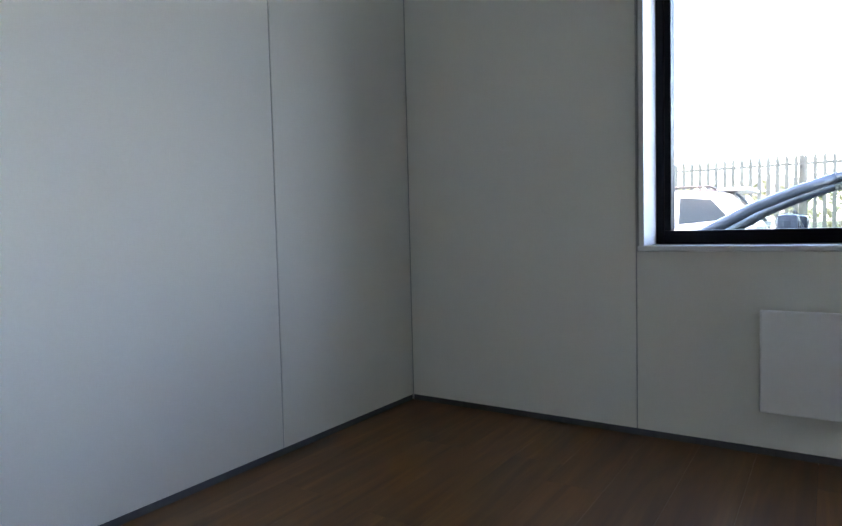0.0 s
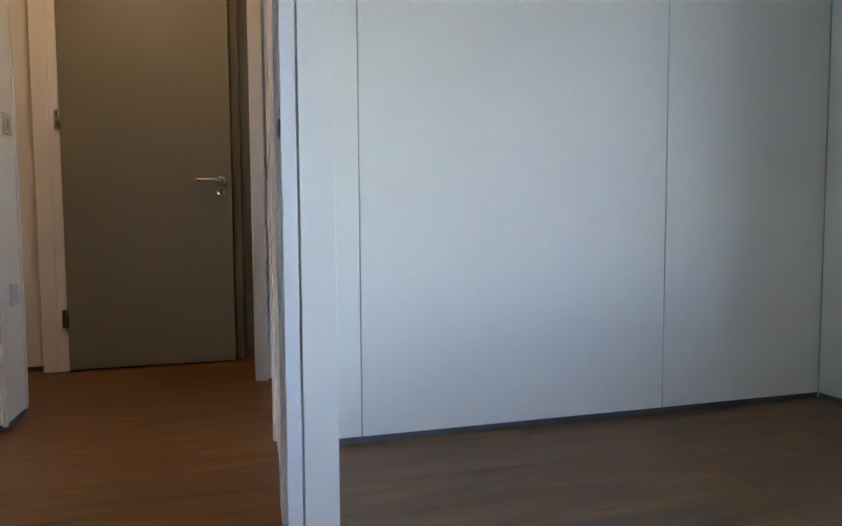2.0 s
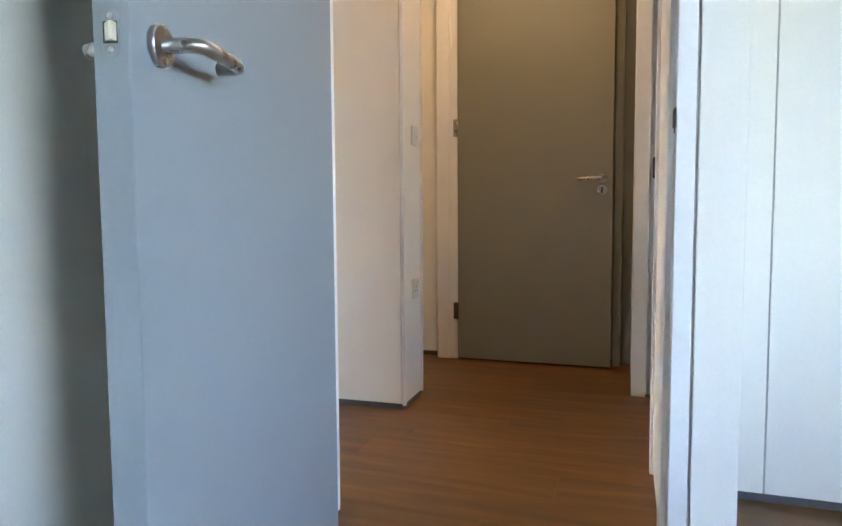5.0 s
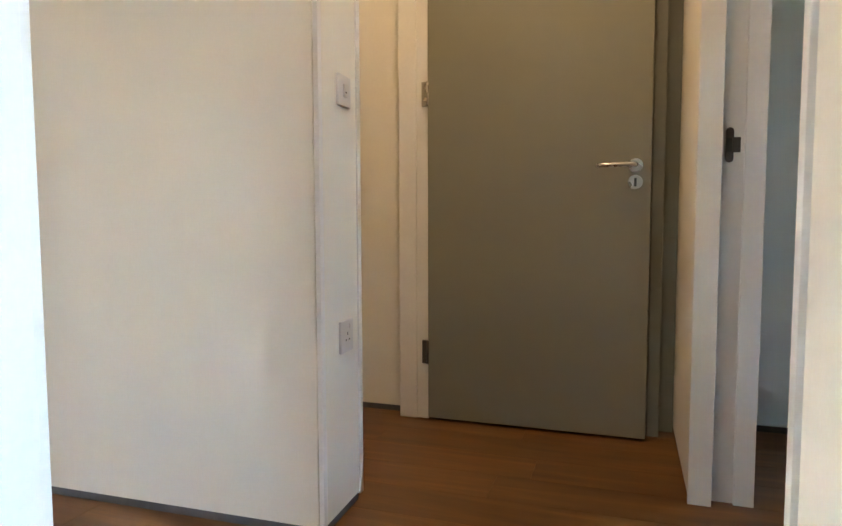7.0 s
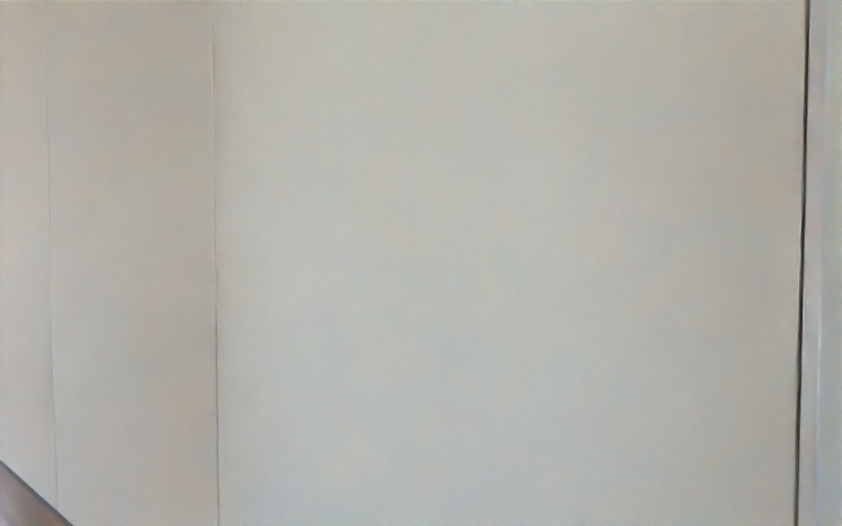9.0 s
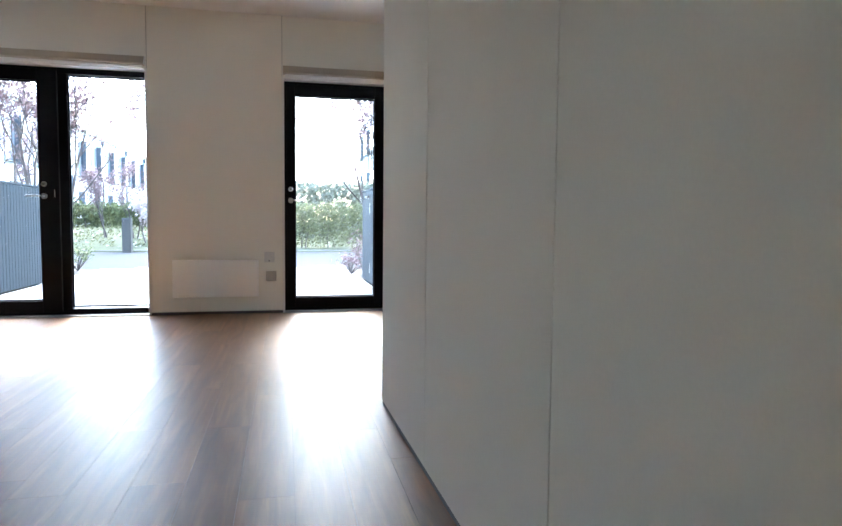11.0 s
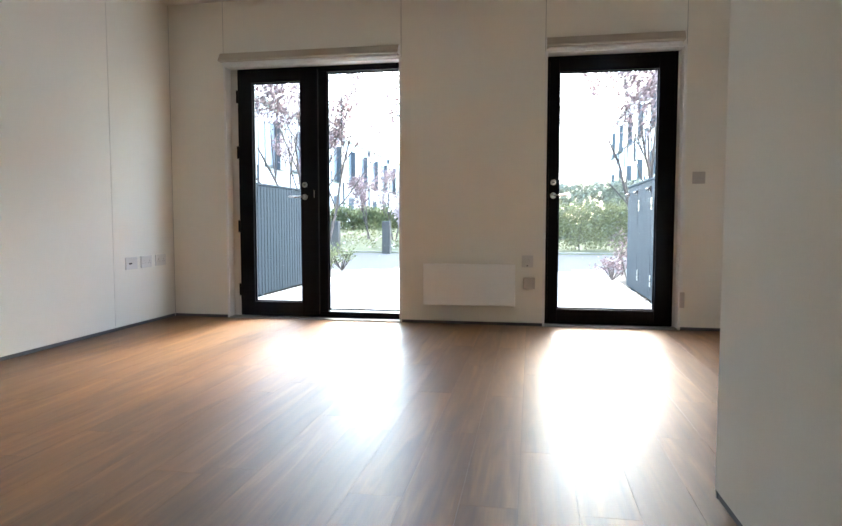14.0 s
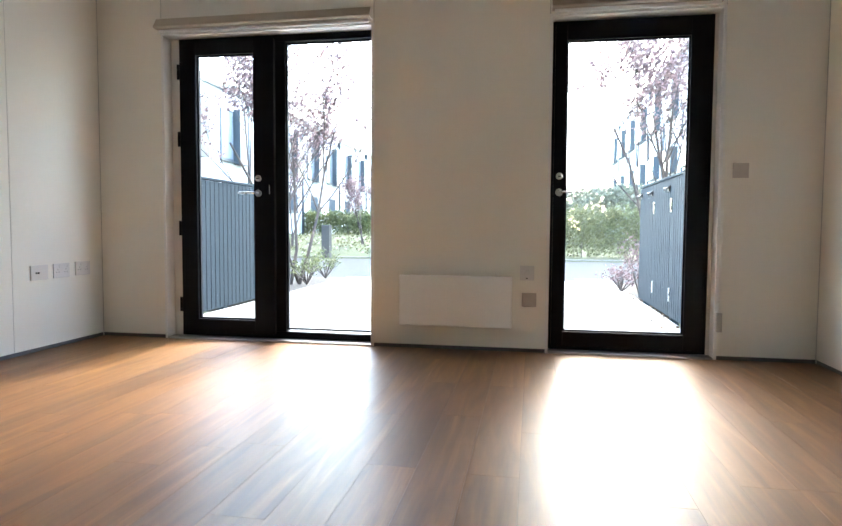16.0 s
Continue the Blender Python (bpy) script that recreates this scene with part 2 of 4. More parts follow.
M_LEAF_P = surface("plum_leaf", (0.185, 0.125, 0.125), 0.55, vary=0.5, scale=2, fine=9, bump=0.0, island=True)
M_LEAF_G = surface("green_leaf", (0.115, 0.128, 0.055), 0.6, vary=0.4, scale=1, fine=7, bump=0.0, island=True)
M_LEAF_Y = surface("pale_green_leaf", (0.150, 0.152, 0.078), 0.7, vary=0.25, scale=1, fine=7, bump=0.0, island=True)


def leafy(m):
    """Lets light through thin leaves."""
    n, l = m.node_tree.nodes, m.node_tree.links
    b = next(k for k in n if k.type == "BSDF_PRINCIPLED")
    out = next(k for k in n if k.type == "OUTPUT_MATERIAL")
    tr, mix = n.new("ShaderNodeBsdfTranslucent"), n.new("ShaderNodeMixShader")
    for k in b.inputs["Base Color"].links:
        l.new(k.from_socket, tr.inputs["Color"])
    mix.inputs[0].default_value = 0.35
    l.new(b.outputs[0], mix.inputs[1])
    l.new(tr.outputs[0], mix.inputs[2])
    l.new(mix.outputs[0], out.inputs["Surface"])


for k in (M_LEAF_P, M_LEAF_G, M_LEAF_Y):
    leafy(k)
# Distance haze is put into this colour, paler than the near leaves.
M_LEAF_FAR = surface("haze_tinted_far_leaf", (0.235, 0.225, 0.160), 0.8, vary=0.2, scale=1, fine=7, bump=0.0, island=True)
M_STONE = surface("pale_rubble", (0.34, 0.32, 0.29), 0.9, vary=0.3, scale=8, island=True)
M_BLOSSOM = surface("pale_blossom", (0.62, 0.52, 0.52), 0.7, vary=0.2, scale=3, fine=9, bump=0.0, island=True)
M_LITTER = surface("dry_leaf", (0.20, 0.12, 0.07), 0.8, vary=0.4, island=True)
M_BOLLARD = surface("weathered_timber_post", (0.065, 0.058, 0.052), 0.85, vary=0.2, scale=6, fine=50, bump=0.3, stretch=(4, 4, 0.5))
M_CAR_D = surface("silver_blue_car_paint", (0.085, 0.10, 0.115), 0.22, metal=0.3, vary=0.03, bump=0.0)
M_CAR_W = surface("white_car_paint", (0.72, 0.72, 0.72), 0.2, vary=0.02, bump=0.0)
M_TYRE = surface("black_rubber", (0.02, 0.02, 0.02), 0.8, vary=0.1)
M_RIM = surface("silver_wheel", (0.5, 0.5, 0.5), 0.35, metal=0.9, vary=0.05)
M_CARGLASS = surface("car_glass", (0.03, 0.04, 0.045), 0.06, vary=0.05, bump=0.0)
M_CARPANE = glass_material("tinted_car_glass", (0.72, 0.80, 0.77))
M_PALEPANE = surface("pale_reflecting_glass", (0.24, 0.26, 0.28), 0.12, vary=0.15, bump=0.0)
M_FARWALL = surface("far_brick_wall", (0.36, 0.30, 0.28), 0.9, vary=0.1, scale=1.0, fine=20)
M_LAMPGLASS = surface("lamp_plastic", (0.6, 0.6, 0.6), 0.15, bump=0.0)
M_DIFFUSER = emitter("lamp_diffuser", (1.0, 0.76, 0.48), 0.2)

# ---- floors and ceilings ----
structure("floor_slab", bx(box(WX - 0.02, BX + 0.02, LY - 0.2, 2.6, -0.25, -0.010), -1.1, BX + 0.02, SY - 0.25, LY - 0.201, -0.25, -0.010), M_SUBFLOOR, "dark screed under the wooden floor", "floor")
structure("ceiling", box(WX - 0.34, BX + 0.34, SY - 0.35, 2.75, CEIL, CEIL + 0.25), M_CEIL, "plain white painted ceiling", "ceiling")
# Unseen block added on top so that its shadow covers the car park.
SHADE_BLOCK = structure("shade_block", box(WX - 0.34, BX + 0.34, -12, 12, CEIL + 0.26, CEIL + 3.1), M_EXT, "unseen rendered block above the rooms, added to shade the car park", "wall")


# ---- panelled walls ----
BOARD = 0.014


def wall(name, label, core, axis, face, sign, spans, z0=0.027, core_mat=None, gap=0.005, skirt=True):
    """A wall with its core box, boards on one face with open joints, a grey strip behind the joints and a recessed dark skirting.
    spans: (start, end, low, high) of each board along the wall; face: where the boards' surface lies; sign: the way it faces."""
    w = structure(name, core, core_mat or M_CORE, label, "wall")
    back = face - sign * BOARD
    lo, hi = min(s[0] for s in spans), max(s[1] for s in spans)

    def place(a0, a1, f0, f1, zz0, zz1, bevel=0.0):
        return box(f0, f1, a0, a1, zz0, zz1, bevel) if axis == "x" else box(a0, a1, f0, f1, zz0, zz1, bevel)
    for a, b, low, high in spans:
        part("panel", place(a + gap / 2, b - gap / 2, back, face, max(low, z0), high, 0.0015), M_PANEL, w)
    for a, b, low, high in spans:
        if low <= z0 + 0.01 and skirt:
            part("skirting", place(a, b, back, face - sign * 0.006, 0.0, z0 - 0.003, 0.0), M_SKIRT, w, "dark grey recessed skirting strip")
    joints = sorted({round(v, 4) for s in spans for v in s[:2]})
    for v in joints[1:-1]:
        part("joint", place(v - gap * 0.75, v + gap * 0.75, back - sign * 0.001, face - sign * 0.003, z0, CEIL), M_JOINT, w)
    return w


# living room, wall with the two glazed doors; openings are free of core and boards
D1, D2 = (-2.29, -0.665, 2.27), (0.540, 1.630, 2.265)
core = bmesh.new()
CX0, CX1 = WX - 0.32, WX - BOARD
for a, b, low in ((-3.2, D1[0], -0.25), (D1[1], D2[0], -0.25), (D2[1], 2.6, -0.25), (D1[0], D1[1], D1[2]), (D2[0], D2[1], D2[2])):
    bx(core, CX0, CX1, a, b, low, CEIL + 0.26)
wall("wall_west", "white boarded living room wall with two black glazed doors", core, "x", WX, 1,
     [(LY, D1[0], 0, CEIL), (D1[0], D1[1], D1[2], CEIL), (D1[1], D2[0], 0, CEIL), (D2[0], D2[1], D2[2], CEIL), (D2[1], RY, 0, CEIL)])
wall("wall_south", "white boarded living room side wall with sockets", box(WX - 0.3, -1.12, LY - 0.25, LY - BOARD, -0.25, CEIL + 0.26), "y", LY, 1,
     [(WX, -7.25, 0, CEIL), (-7.25, -5.99, 0, CEIL), (-5.99, -4.74, 0, CEIL), (-4.74, -3.49, 0, CEIL), (-3.49, -2.24, 0, CEIL), (-2.24, -1.12, 0, CEIL)])
wall("wall_north", "white boarded side wall of the living room and hall", box(WX - 0.3, -1.19, RY + BOARD, RY + 0.2, -0.25, CEIL + 0.26), "y", RY, -1,
     [(WX, -6.4, 0, CEIL), (-6.4, -5.15, 0, CEIL), (-5.15, -3.9, 0, CEIL), (-3.9, -2.65, 0, CEIL), (-2.65, -1.75, 0, CEIL), (-1.75, -1.19, 0, CEIL)])
wall("wall_partition", "white boarded partition between hall and kitchen", box(PX0 + BOARD, PX1 - BOARD, PY0 + BOARD, PY1 - BOARD, 0, CEIL), "y", PY0, -1,
     [(PX0, -4.04, 0, CEIL), (-4.04, -3.04, 0, CEIL), (-3.04, -2.04, 0, CEIL), (-2.04, PX1 - 0.012, 0, CEIL)])
wall("wall_partition_end", "white boarded end of the hall partition", box(PX1 - 0.03, PX1 - BOARD, PY0 + 0.02, PY1 - 0.02, 0, CEIL), "x", PX1, 1,
     [(PY0 + 0.024, PY1 - 0.02, 0, CEIL)])
wall("wall_partition_tip", "white boarded tip of the partition in the living room", box(PX0 + BOARD, PX0 + 0.03, PY0 + 0.02, PY1 - 0.02, 0, CEIL), "x", PX0, -1,
     [(PY0 + 0.002, PY1, 0, CEIL)])
wall("wall_partition_rear", "white boarded rear of the partition", box(PX0 + 0.02, PX1 - 0.02, PY1 - 0.03, PY1 - BOARD, 0, CEIL), "y", PY1, 1,
     [(PX0, -3.2, 0, CEIL), (-3.2, -2.1, 0, CEIL), (-2.1, PX1 - 0.01, 0, CEIL)])
wall("wall_kitchen_end", "plain white wall closing the recess behind the partition", box(-1.86, -1.75 - BOARD, PY1, RY, 0, CEIL), "x", -1.75, 1,
     [(PY1, RY, 0, CEIL)])
wall("wall_living_east", "white boarded wall between bedroom and living room", box(-1.12 + BOARD, -1.0 - BOARD, -3.2, 0.18 - BOARD, 0, CEIL), "x", -1.12, -1,
     [(LY, -1.6, 0, CEIL), (-1.6, -0.4, 0, CEIL), (-0.4, 0.18, 0, CEIL)])
for o in (("corner_trim", PX1 - 0.011, PX1 + 0.003, PY0 - 0.002, PY0 + 0.020), ("corner_trim", PX1 - 0.02, PX1 + 0.004, PY1 - 0.022, PY1 + 0.003)):
    tagged(structure(o[0], box(*o[1:], 0.02, CEIL, 0.002), M_TRIM, "slim white corner trim of the partition", "trim"))

# the partition stands a little out of square
ASKEW = Matrix.Translation((PX0, PY0, 0)) @ Matrix.Rotation(radians(1.3), 4, "Z") @ Matrix.Translation((-PX0, -PY0, 0))
for ob in list(scene.collection.objects):
    if ob.parent is None and (ob.name.startswith("wall_partition") or ob.name.startswith("corner_trim")):
        ob.matrix_basis = ASKEW @ ob.matrix_basis

# bedroom
wall("wall_bedroom_north", "white boarded bedroom wall with narrow grey joints", box(0.0 + 0.012, BX + 0.3, BY + BOARD, BY + 0.115, -0.25, CEIL), "y", BY, -1,
     [(0.135, 0.303, 0, CEIL), (0.303, 1.588, 0, CEIL), (1.588, BX, 0, CEIL)])
W_LOW, W_HIGH = 0.724, 2.27
B_WINS = ((-1.45, -0.475), (-3.25, -2.20), (0.86, 1.16))
core = bmesh.new()
for a, b, low, high in ((SY - 0.3, -3.25, -0.25, CEIL), (-2.20, -1.45, -0.25, CEIL), (-0.475, 0.86, -0.25, CEIL), (1.16, 2.6, -0.25, CEIL), (0.86, 1.16, -0.25, W_LOW), (0.86, 1.16, W_HIGH, CEIL), (-3.25, -2.20, -0.25, W_LOW), (-3.25, -2.20, W_HIGH, CEIL), (-1.45, -0.475, -0.25, W_LOW), (-1.45, -0.475, W_HIGH, CEIL)):
    bx(core, BX + BOARD, BX + 0.32, a, b, low, high)
wall("wall_bedroom_east", "white boarded bedroom wall with black windows", core, "x", BX, -1,
     [(SY, -3.25, 0, CEIL), (-3.25, -2.2, 0, W_LOW - 0.022), (-3.25, -2.2, W_HIGH + 0.02, CEIL), (-2.2, -1.45, 0, CEIL), (-1.45, -0.447, 0, W_LOW - 0.022), (-1.45, -0.447, W_HIGH + 0.02, CEIL), (-0.447, BY, 0, CEIL), (BY + 0.115, 0.832, 0, CEIL), (0.832, 1.188, 0, W_LOW - 0.022), (0.832, 1.188, W_HIGH + 0.02, CEIL), (1.188, 2.42, 0, CEIL)])
wall("wall_bedroom_west", "white boarded bedroom wall beside the door", box(-1.02, -1.0 - BOARD, SY - 0.2, 0.1, 0, CEIL), "x", -1.0, 1,
     [(SY, -3.0, 0, CEIL), (-3.0, -1.75, 0, CEIL), (-1.75, -0.03, 0, CEIL)])
wall("wall_bedroom_south", "white boarded bedroom wall", box(-1.1, BX + 0.3, SY - 0.3, SY - BOARD, -0.25, CEIL), "y", SY, 1,
     [(-1.0, 0.2, 0, CEIL), (0.2, 1.4, 0, CEIL), (1.4, BX, 0, CEIL)])
# wall ends round the bedroom door
structure("wall_door_nib", box(-1.0, -0.925, -0.03, 0.18, 0, CEIL), M_PANEL, "narrow white wall beside the bedroom door", "wall")
structure("wall_over_door", box(-0.925, 0.135, -0.026, 0.176, 2.35, CEIL), M_PANEL, "white wall above the bedroom door", "wall")
STUB = structure("wall_stub", box(0.004, 0.131, 0.0, BY + 0.02, 0, CEIL), M_CORE, "short white wall between bedroom and hall", "wall")
part("panel", box(0.0445, 0.135, -0.030, 0.010, 0.0, CEIL, 0.0015), M_PANEL, STUB)
part("joint", box(0.0386, 0.0440, -0.021, 0.0, 0.0, CEIL), M_JOINT, STUB)
part("panel", box(0.121, 0.1352, 0.010, BY - 0.001, 0.028, CEIL, 0.0005), M_PANEL, STUB)
part("panel", box(-0.002, 0.012, 0.186, 0.70, 0.028, CEIL, 0.0015), M_PANEL, STUB)
part("skirting", box(0.002, 0.012, 0.186, 0.70, 0.0, 0.031), M_SKIRT, STUB, "dark grey recessed skirting strip")
# hall, right-hand wall beyond the side room's opening, and the side room
HB = structure("wall_hall_east", box(-0.068 + BOARD, 0.118, 1.70, 2.4, 0, CEIL), M_CORE, "white hall wall beside the grey door", "wall")
part("panel", box(-0.068, -0.068 + BOARD, 1.645, 2.30, 0.028, CEIL, 0.0015), M_PANEL, HB)
part("panel", box(-0.068, -0.002, 1.639, 1.652, 0.0, CEIL, 0.0015), M_PANEL, HB)
part("skirting", box(-0.062, -0.05, 1.655, 2.23, 0.0, 0.025), M_SKIRT, HB, "dark grey recessed skirting strip")
structure("wall_over_side_opening", box(0.0, 0.118, 0.70, 1.72, 2.35, CEIL), M_PANEL, "white wall above the side room opening", "wall")
wall("wall_side_room_north", "white boarded wall of the side room", box(0.0, BX + 0.3, 2.42 + BOARD, 2.6, 0, CEIL), "y", 2.42, -1,
     [(0.118, 0.24, 0, CEIL), (0.24, 1.4, 0, CEIL), (1.4, BX, 0, CEIL)])
structure("wall_over_hall_door", box(-1.19, -0.05, 2.185, 2.4, 2.34, CEIL), M_PANEL, "white wall above the grey door", "wall")
structure("wall_behind_door", box(-1.3, 0.1, 2.40, 2.5, -0.2, CEIL), M_CORE, "plain wall behind the closed grey door", "wall")


# ---- doors and frames ----
def lever(bm, rose, along, out, length=0.115, r=0.0095):
    """A return-to-door lever: a neck out from the rose, a bar along the door and its bent end."""
    rose, along, out = Vector(rose), Vector(along), Vector(out)
    p = [rose, rose + out * 0.040, rose + out * 0.050 + along * 0.004, rose + out * 0.056 + along * 0.014]
    p += [rose + out * 0.057 + along * 0.03, rose + out * 0.057 + along * (length - 0.02), rose + out * 0.053 + along * (length - 0.006)]
    p += [rose + out * 0.043 + along * length, rose + out * 0.020 + along * length]
    return tube(bm, p, r, 12)


def disc(bm, centre, out, r, depth):
    c, o = Vector(centre), Vector(out)
    return tube(bm, [c, c + o * (depth - 0.002), c + o * depth], [r, r, r - 0.002], 24)


# bedroom door, standing open into the bedroom
leaf_turn = -78.6
door = thing("door_1", (-0.862, 0.018, 0), "pale grey laminated bedroom door standing open", "door", kind="structure", turn=leaf_turn)
LW, LT = 0.885, 0.046
leaf = part("leaf", box(0, LW, 0, LT, 0.008, 2.30, 0.002), M_DOOR, door, local=True)
for side, out in ((LT, 1), (0.0, -1)):
    handle = part("handle", lever(bmesh.new(), (LW - 0.062, side, 1.065), (-1, 0, 0), (0, out, 0), 0.125), M_STEEL, leaf, "brushed steel lever handle", local=True)
    part("rose", disc(bmesh.new(), (LW - 0.062, side, 1.065), (0, out, 0), 0.027, 0.009), M_STEEL, leaf, "round steel rose", local=True)
bm = bmesh.new()
bx(bm, LW - 0.0005, LW + 0.0015, LT / 2 - 0.0112, LT / 2 + 0.0112, 1.049, 1.081, 0.0005)
for z in (1.049, 1.081):
    tube(bm, [(LW - 0.0004, LT / 2, z), (LW + 0.0014, LT / 2, z)], 0.0111, 16)
part("latch_plate", bm, M_LATCHPLATE, leaf, "dull steel latch face plate", local=True)
part("latch_hole", box(LW + 0.0012, LW + 0.0019, LT / 2 - 0.009, LT / 2 + 0.009, 1.053, 1.078), M_HOLE, leaf, local=True)
part("latch", prism(bmesh.new(), [(LW + 0.001, LT / 2 - 0.008), (LW + 0.011, LT / 2 + 0.004), (LW + 0.011, LT / 2 + 0.008), (LW + 0.001, LT / 2 + 0.008)], "z", 1.055, 1.076), M_BRASS, leaf, "bevelled brass-coloured latch", local=True)
for z in (1.0455, 1.0845):
    part("screw", disc(bmesh.new(), (LW + 0.001, LT / 2, z), (1, 0, 0), 0.0042, 0.0022), M_STEEL, leaf, local=True)
for z in (0.28, 1.05, 1.86):
    part("hinge", tube(bmesh.new(), [(-0.006, -0.004, z), (-0.006, -0.004, z + 0.1)], 0.006), M_STEEL, door, local=True)

frame_1 = thing("door_frame_1", (-0.42, 0.04, 0), "white painted frame round the bedroom doorway", "door frame", kind="structure")
JD0, JD1 = -0.033, 0.184
part("jamb", box(0.0, 0.038, JD0, JD1, 0, 2.35, 0.002), M_TRIM, frame_1)
part("jamb", box(-0.925, -0.887, JD0, JD1, 0, 2.35, 0.002), M_TRIM, frame_1)
part("head", box(-0.887, 0.0, JD0, JD1, 2.31, 2.35, 0.002), M_TRIM, frame_1)
part("stop", box(-0.012, 0.0, 0.030, 0.165, 0, 2.31, 0.001), M_TRIM, frame_1)
part("stop", box(-0.887, -0.879, 0.070, 0.165, 0, 2.31, 0.001), M_TRIM, frame_1)
bm = bx(bmesh.new(), -0.0022, 0.0, -0.012, 0.012, 1.026, 1.078, 0.0006)
part("strike_plate", bm, M_DARKMETAL, frame_1, "rounded dull steel strike plate")
part("lip", box(-0.006, -0.0005, -0.040, -0.010, 1.034, 1.070, 0.0008), M_DARKMETAL, frame_1)
part("latch_hole", box(-0.0028, -0.0005, -0.006, 0.008, 1.040, 1.064), M_HOLE, frame_1)

# opening of the side room
frame_2 = thing("door_frame_2", (0.06, 1.2, 0), "white frame of the side room opening with a strike plate", "door frame", kind="structure")
part("jamb", box(-0.002, 0.118, 1.685, 1.72, 0, 2.35, 0.002), M_TRIM, frame_2)
part("jamb", box(-0.012, 0.118, 0.702, 0.738, 0, 2.35, 0.002), M_TRIM, frame_2)
part("head", box(-0.002, 0.118, 0.738, 1.685, 2.31, 2.35, 0.002), M_TRIM, frame_2)
part("stop", box(0.062, 0.118, 1.672, 1.685, 0, 2.31, 0.001), M_TRIM, frame_2)
bm = bx(bmesh.new(), 0.012, 0.034, 1.6825, 1.6852, 1.040, 1.120, 0.0006)
tube(bm, [(0.023, 1.6826, 1.040), (0.023, 1.6851, 1.040)], 0.011, 16)
tube(bm, [(0.023, 1.6826, 1.120), (0.023, 1.6851, 1.120)], 0.011, 16)
part("strike_plate", bm, M_DARKMETAL, frame_2, "dark rounded strike plate")
part("lip", box(0.030, 0.052, 1.6815, 1.6850, 1.058, 1.102, 0.0008), M_DARKMETAL, frame_2)
part("latch_hole", box(0.015, 0.029, 1.6812, 1.684, 1.058, 1.100), M_HOLE, frame_2)

# grey hall door
frame_3 = thing("door_frame_3", (-0.62, 2.2, 0), "white frame round the grey hall door", "door frame", kind="structure")
part("architrave", box(-1.19, -1.112, 2.160, 2.19, 0, 2.36, 0.003), M_TRIM, frame_3)
part("jamb", box(-1.112, -1.062, 2.168, 2.30, 0, 2.34, 0.002), M_TRIM, frame_3)
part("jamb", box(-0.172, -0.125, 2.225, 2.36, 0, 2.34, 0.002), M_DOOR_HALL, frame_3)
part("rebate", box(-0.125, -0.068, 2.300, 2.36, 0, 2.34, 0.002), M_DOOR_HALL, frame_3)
part("head", box(-1.112, -0.068, 2.168, 2.34, 2.30, 2.34, 0.002), M_TRIM, frame_3)
grey = thing("door_2", (-1.06, 2.175, 0), "closed grey flush hall door, lamp warmth in its olive tint, with steel lever", "door", kind="structure")
leaf3 = part("leaf", box(-1.057, -0.176, 2.150, 2.196, 0.012, 2.298, 0.002), M_DOOR_HALL, grey)
part("handle", lever(bmesh.new(), (-0.232, 2.150, 1.066), (-1, 0, 0), (0, -1, 0), 0.135, 0.0085), M_STEEL, leaf3, "brushed steel lever handle")
part("rose", disc(bmesh.new(), (-0.232, 2.150, 1.066), (0, -1, 0), 0.027, 0.009), M_STEEL, leaf3)
part("escutcheon", disc(bmesh.new(), (-0.232, 2.150, 1.002), (0, -1, 0), 0.027, 0.008), M_STEEL, leaf3)
part("keyhole", box(-0.2365, -0.2275, 2.1405, 2.1425, 0.986, 1.018, 0.0005), M_HOLE, leaf3)
for z, mtl in ((0.245, M_DARKMETAL), (1.335, M_STEEL)):
    h = part("hinge", box(-1.085, -1.058, 2.1535, 2.166, z, z + 0.1, 0.001), mtl, grey, "steel butt hinge")
    part("knuckle", tube(bmesh.new(), [(-1.059, 2.151, z), (-1.059, 2.151, z + 0.1)], 0.006), mtl, grey)


# ---- glazed doors of the living room ----
def glazing(parent, y0, y1, z0, z1, x):
    p = part("pane", box(x - 0.004, x + 0.004, y0 - 0.01, y1 + 0.01, z0 - 0.01, z1 + 0.01), M_GLASS, parent, "clear window glass")
    p.visible_shadow = False
    b = 0.012
    for a in ((y0 - 0.002, y0 + b, z0, z1), (y1 - b, y1 + 0.002, z0, z1), (y0 + b, y1 - b, z0 - 0.002, z0 + b), (y0 + b, y1 - b, z1 - b, z1 + 0.002)):
        part("bead", box(x + 0.006, x + 0.020, *a, 0.002), M_FRAME, parent)
    return p


def ring(parent, name, y0, y1, z0, z1, w, x0, x1):
    """Four members of a rectangular frame: w gives left, right, bottom and top widths."""
    l, r, b, t = w
    part(name, box(x0, x1, y0, y0 + l, z0, z1, 0.003), M_FRAME, parent)
    part(name, box(x0, x1, y1 - r, y1, z0, z1, 0.003), M_FRAME, parent)
    part(name, box(x0, x1, y0 + l, y1 - r, z0, z0 + b, 0.003), M_FRAME, parent)
    part(name, box(x0, x1, y0 + l, y1 - r, z1 - t, z1, 0.003), M_FRAME, parent)


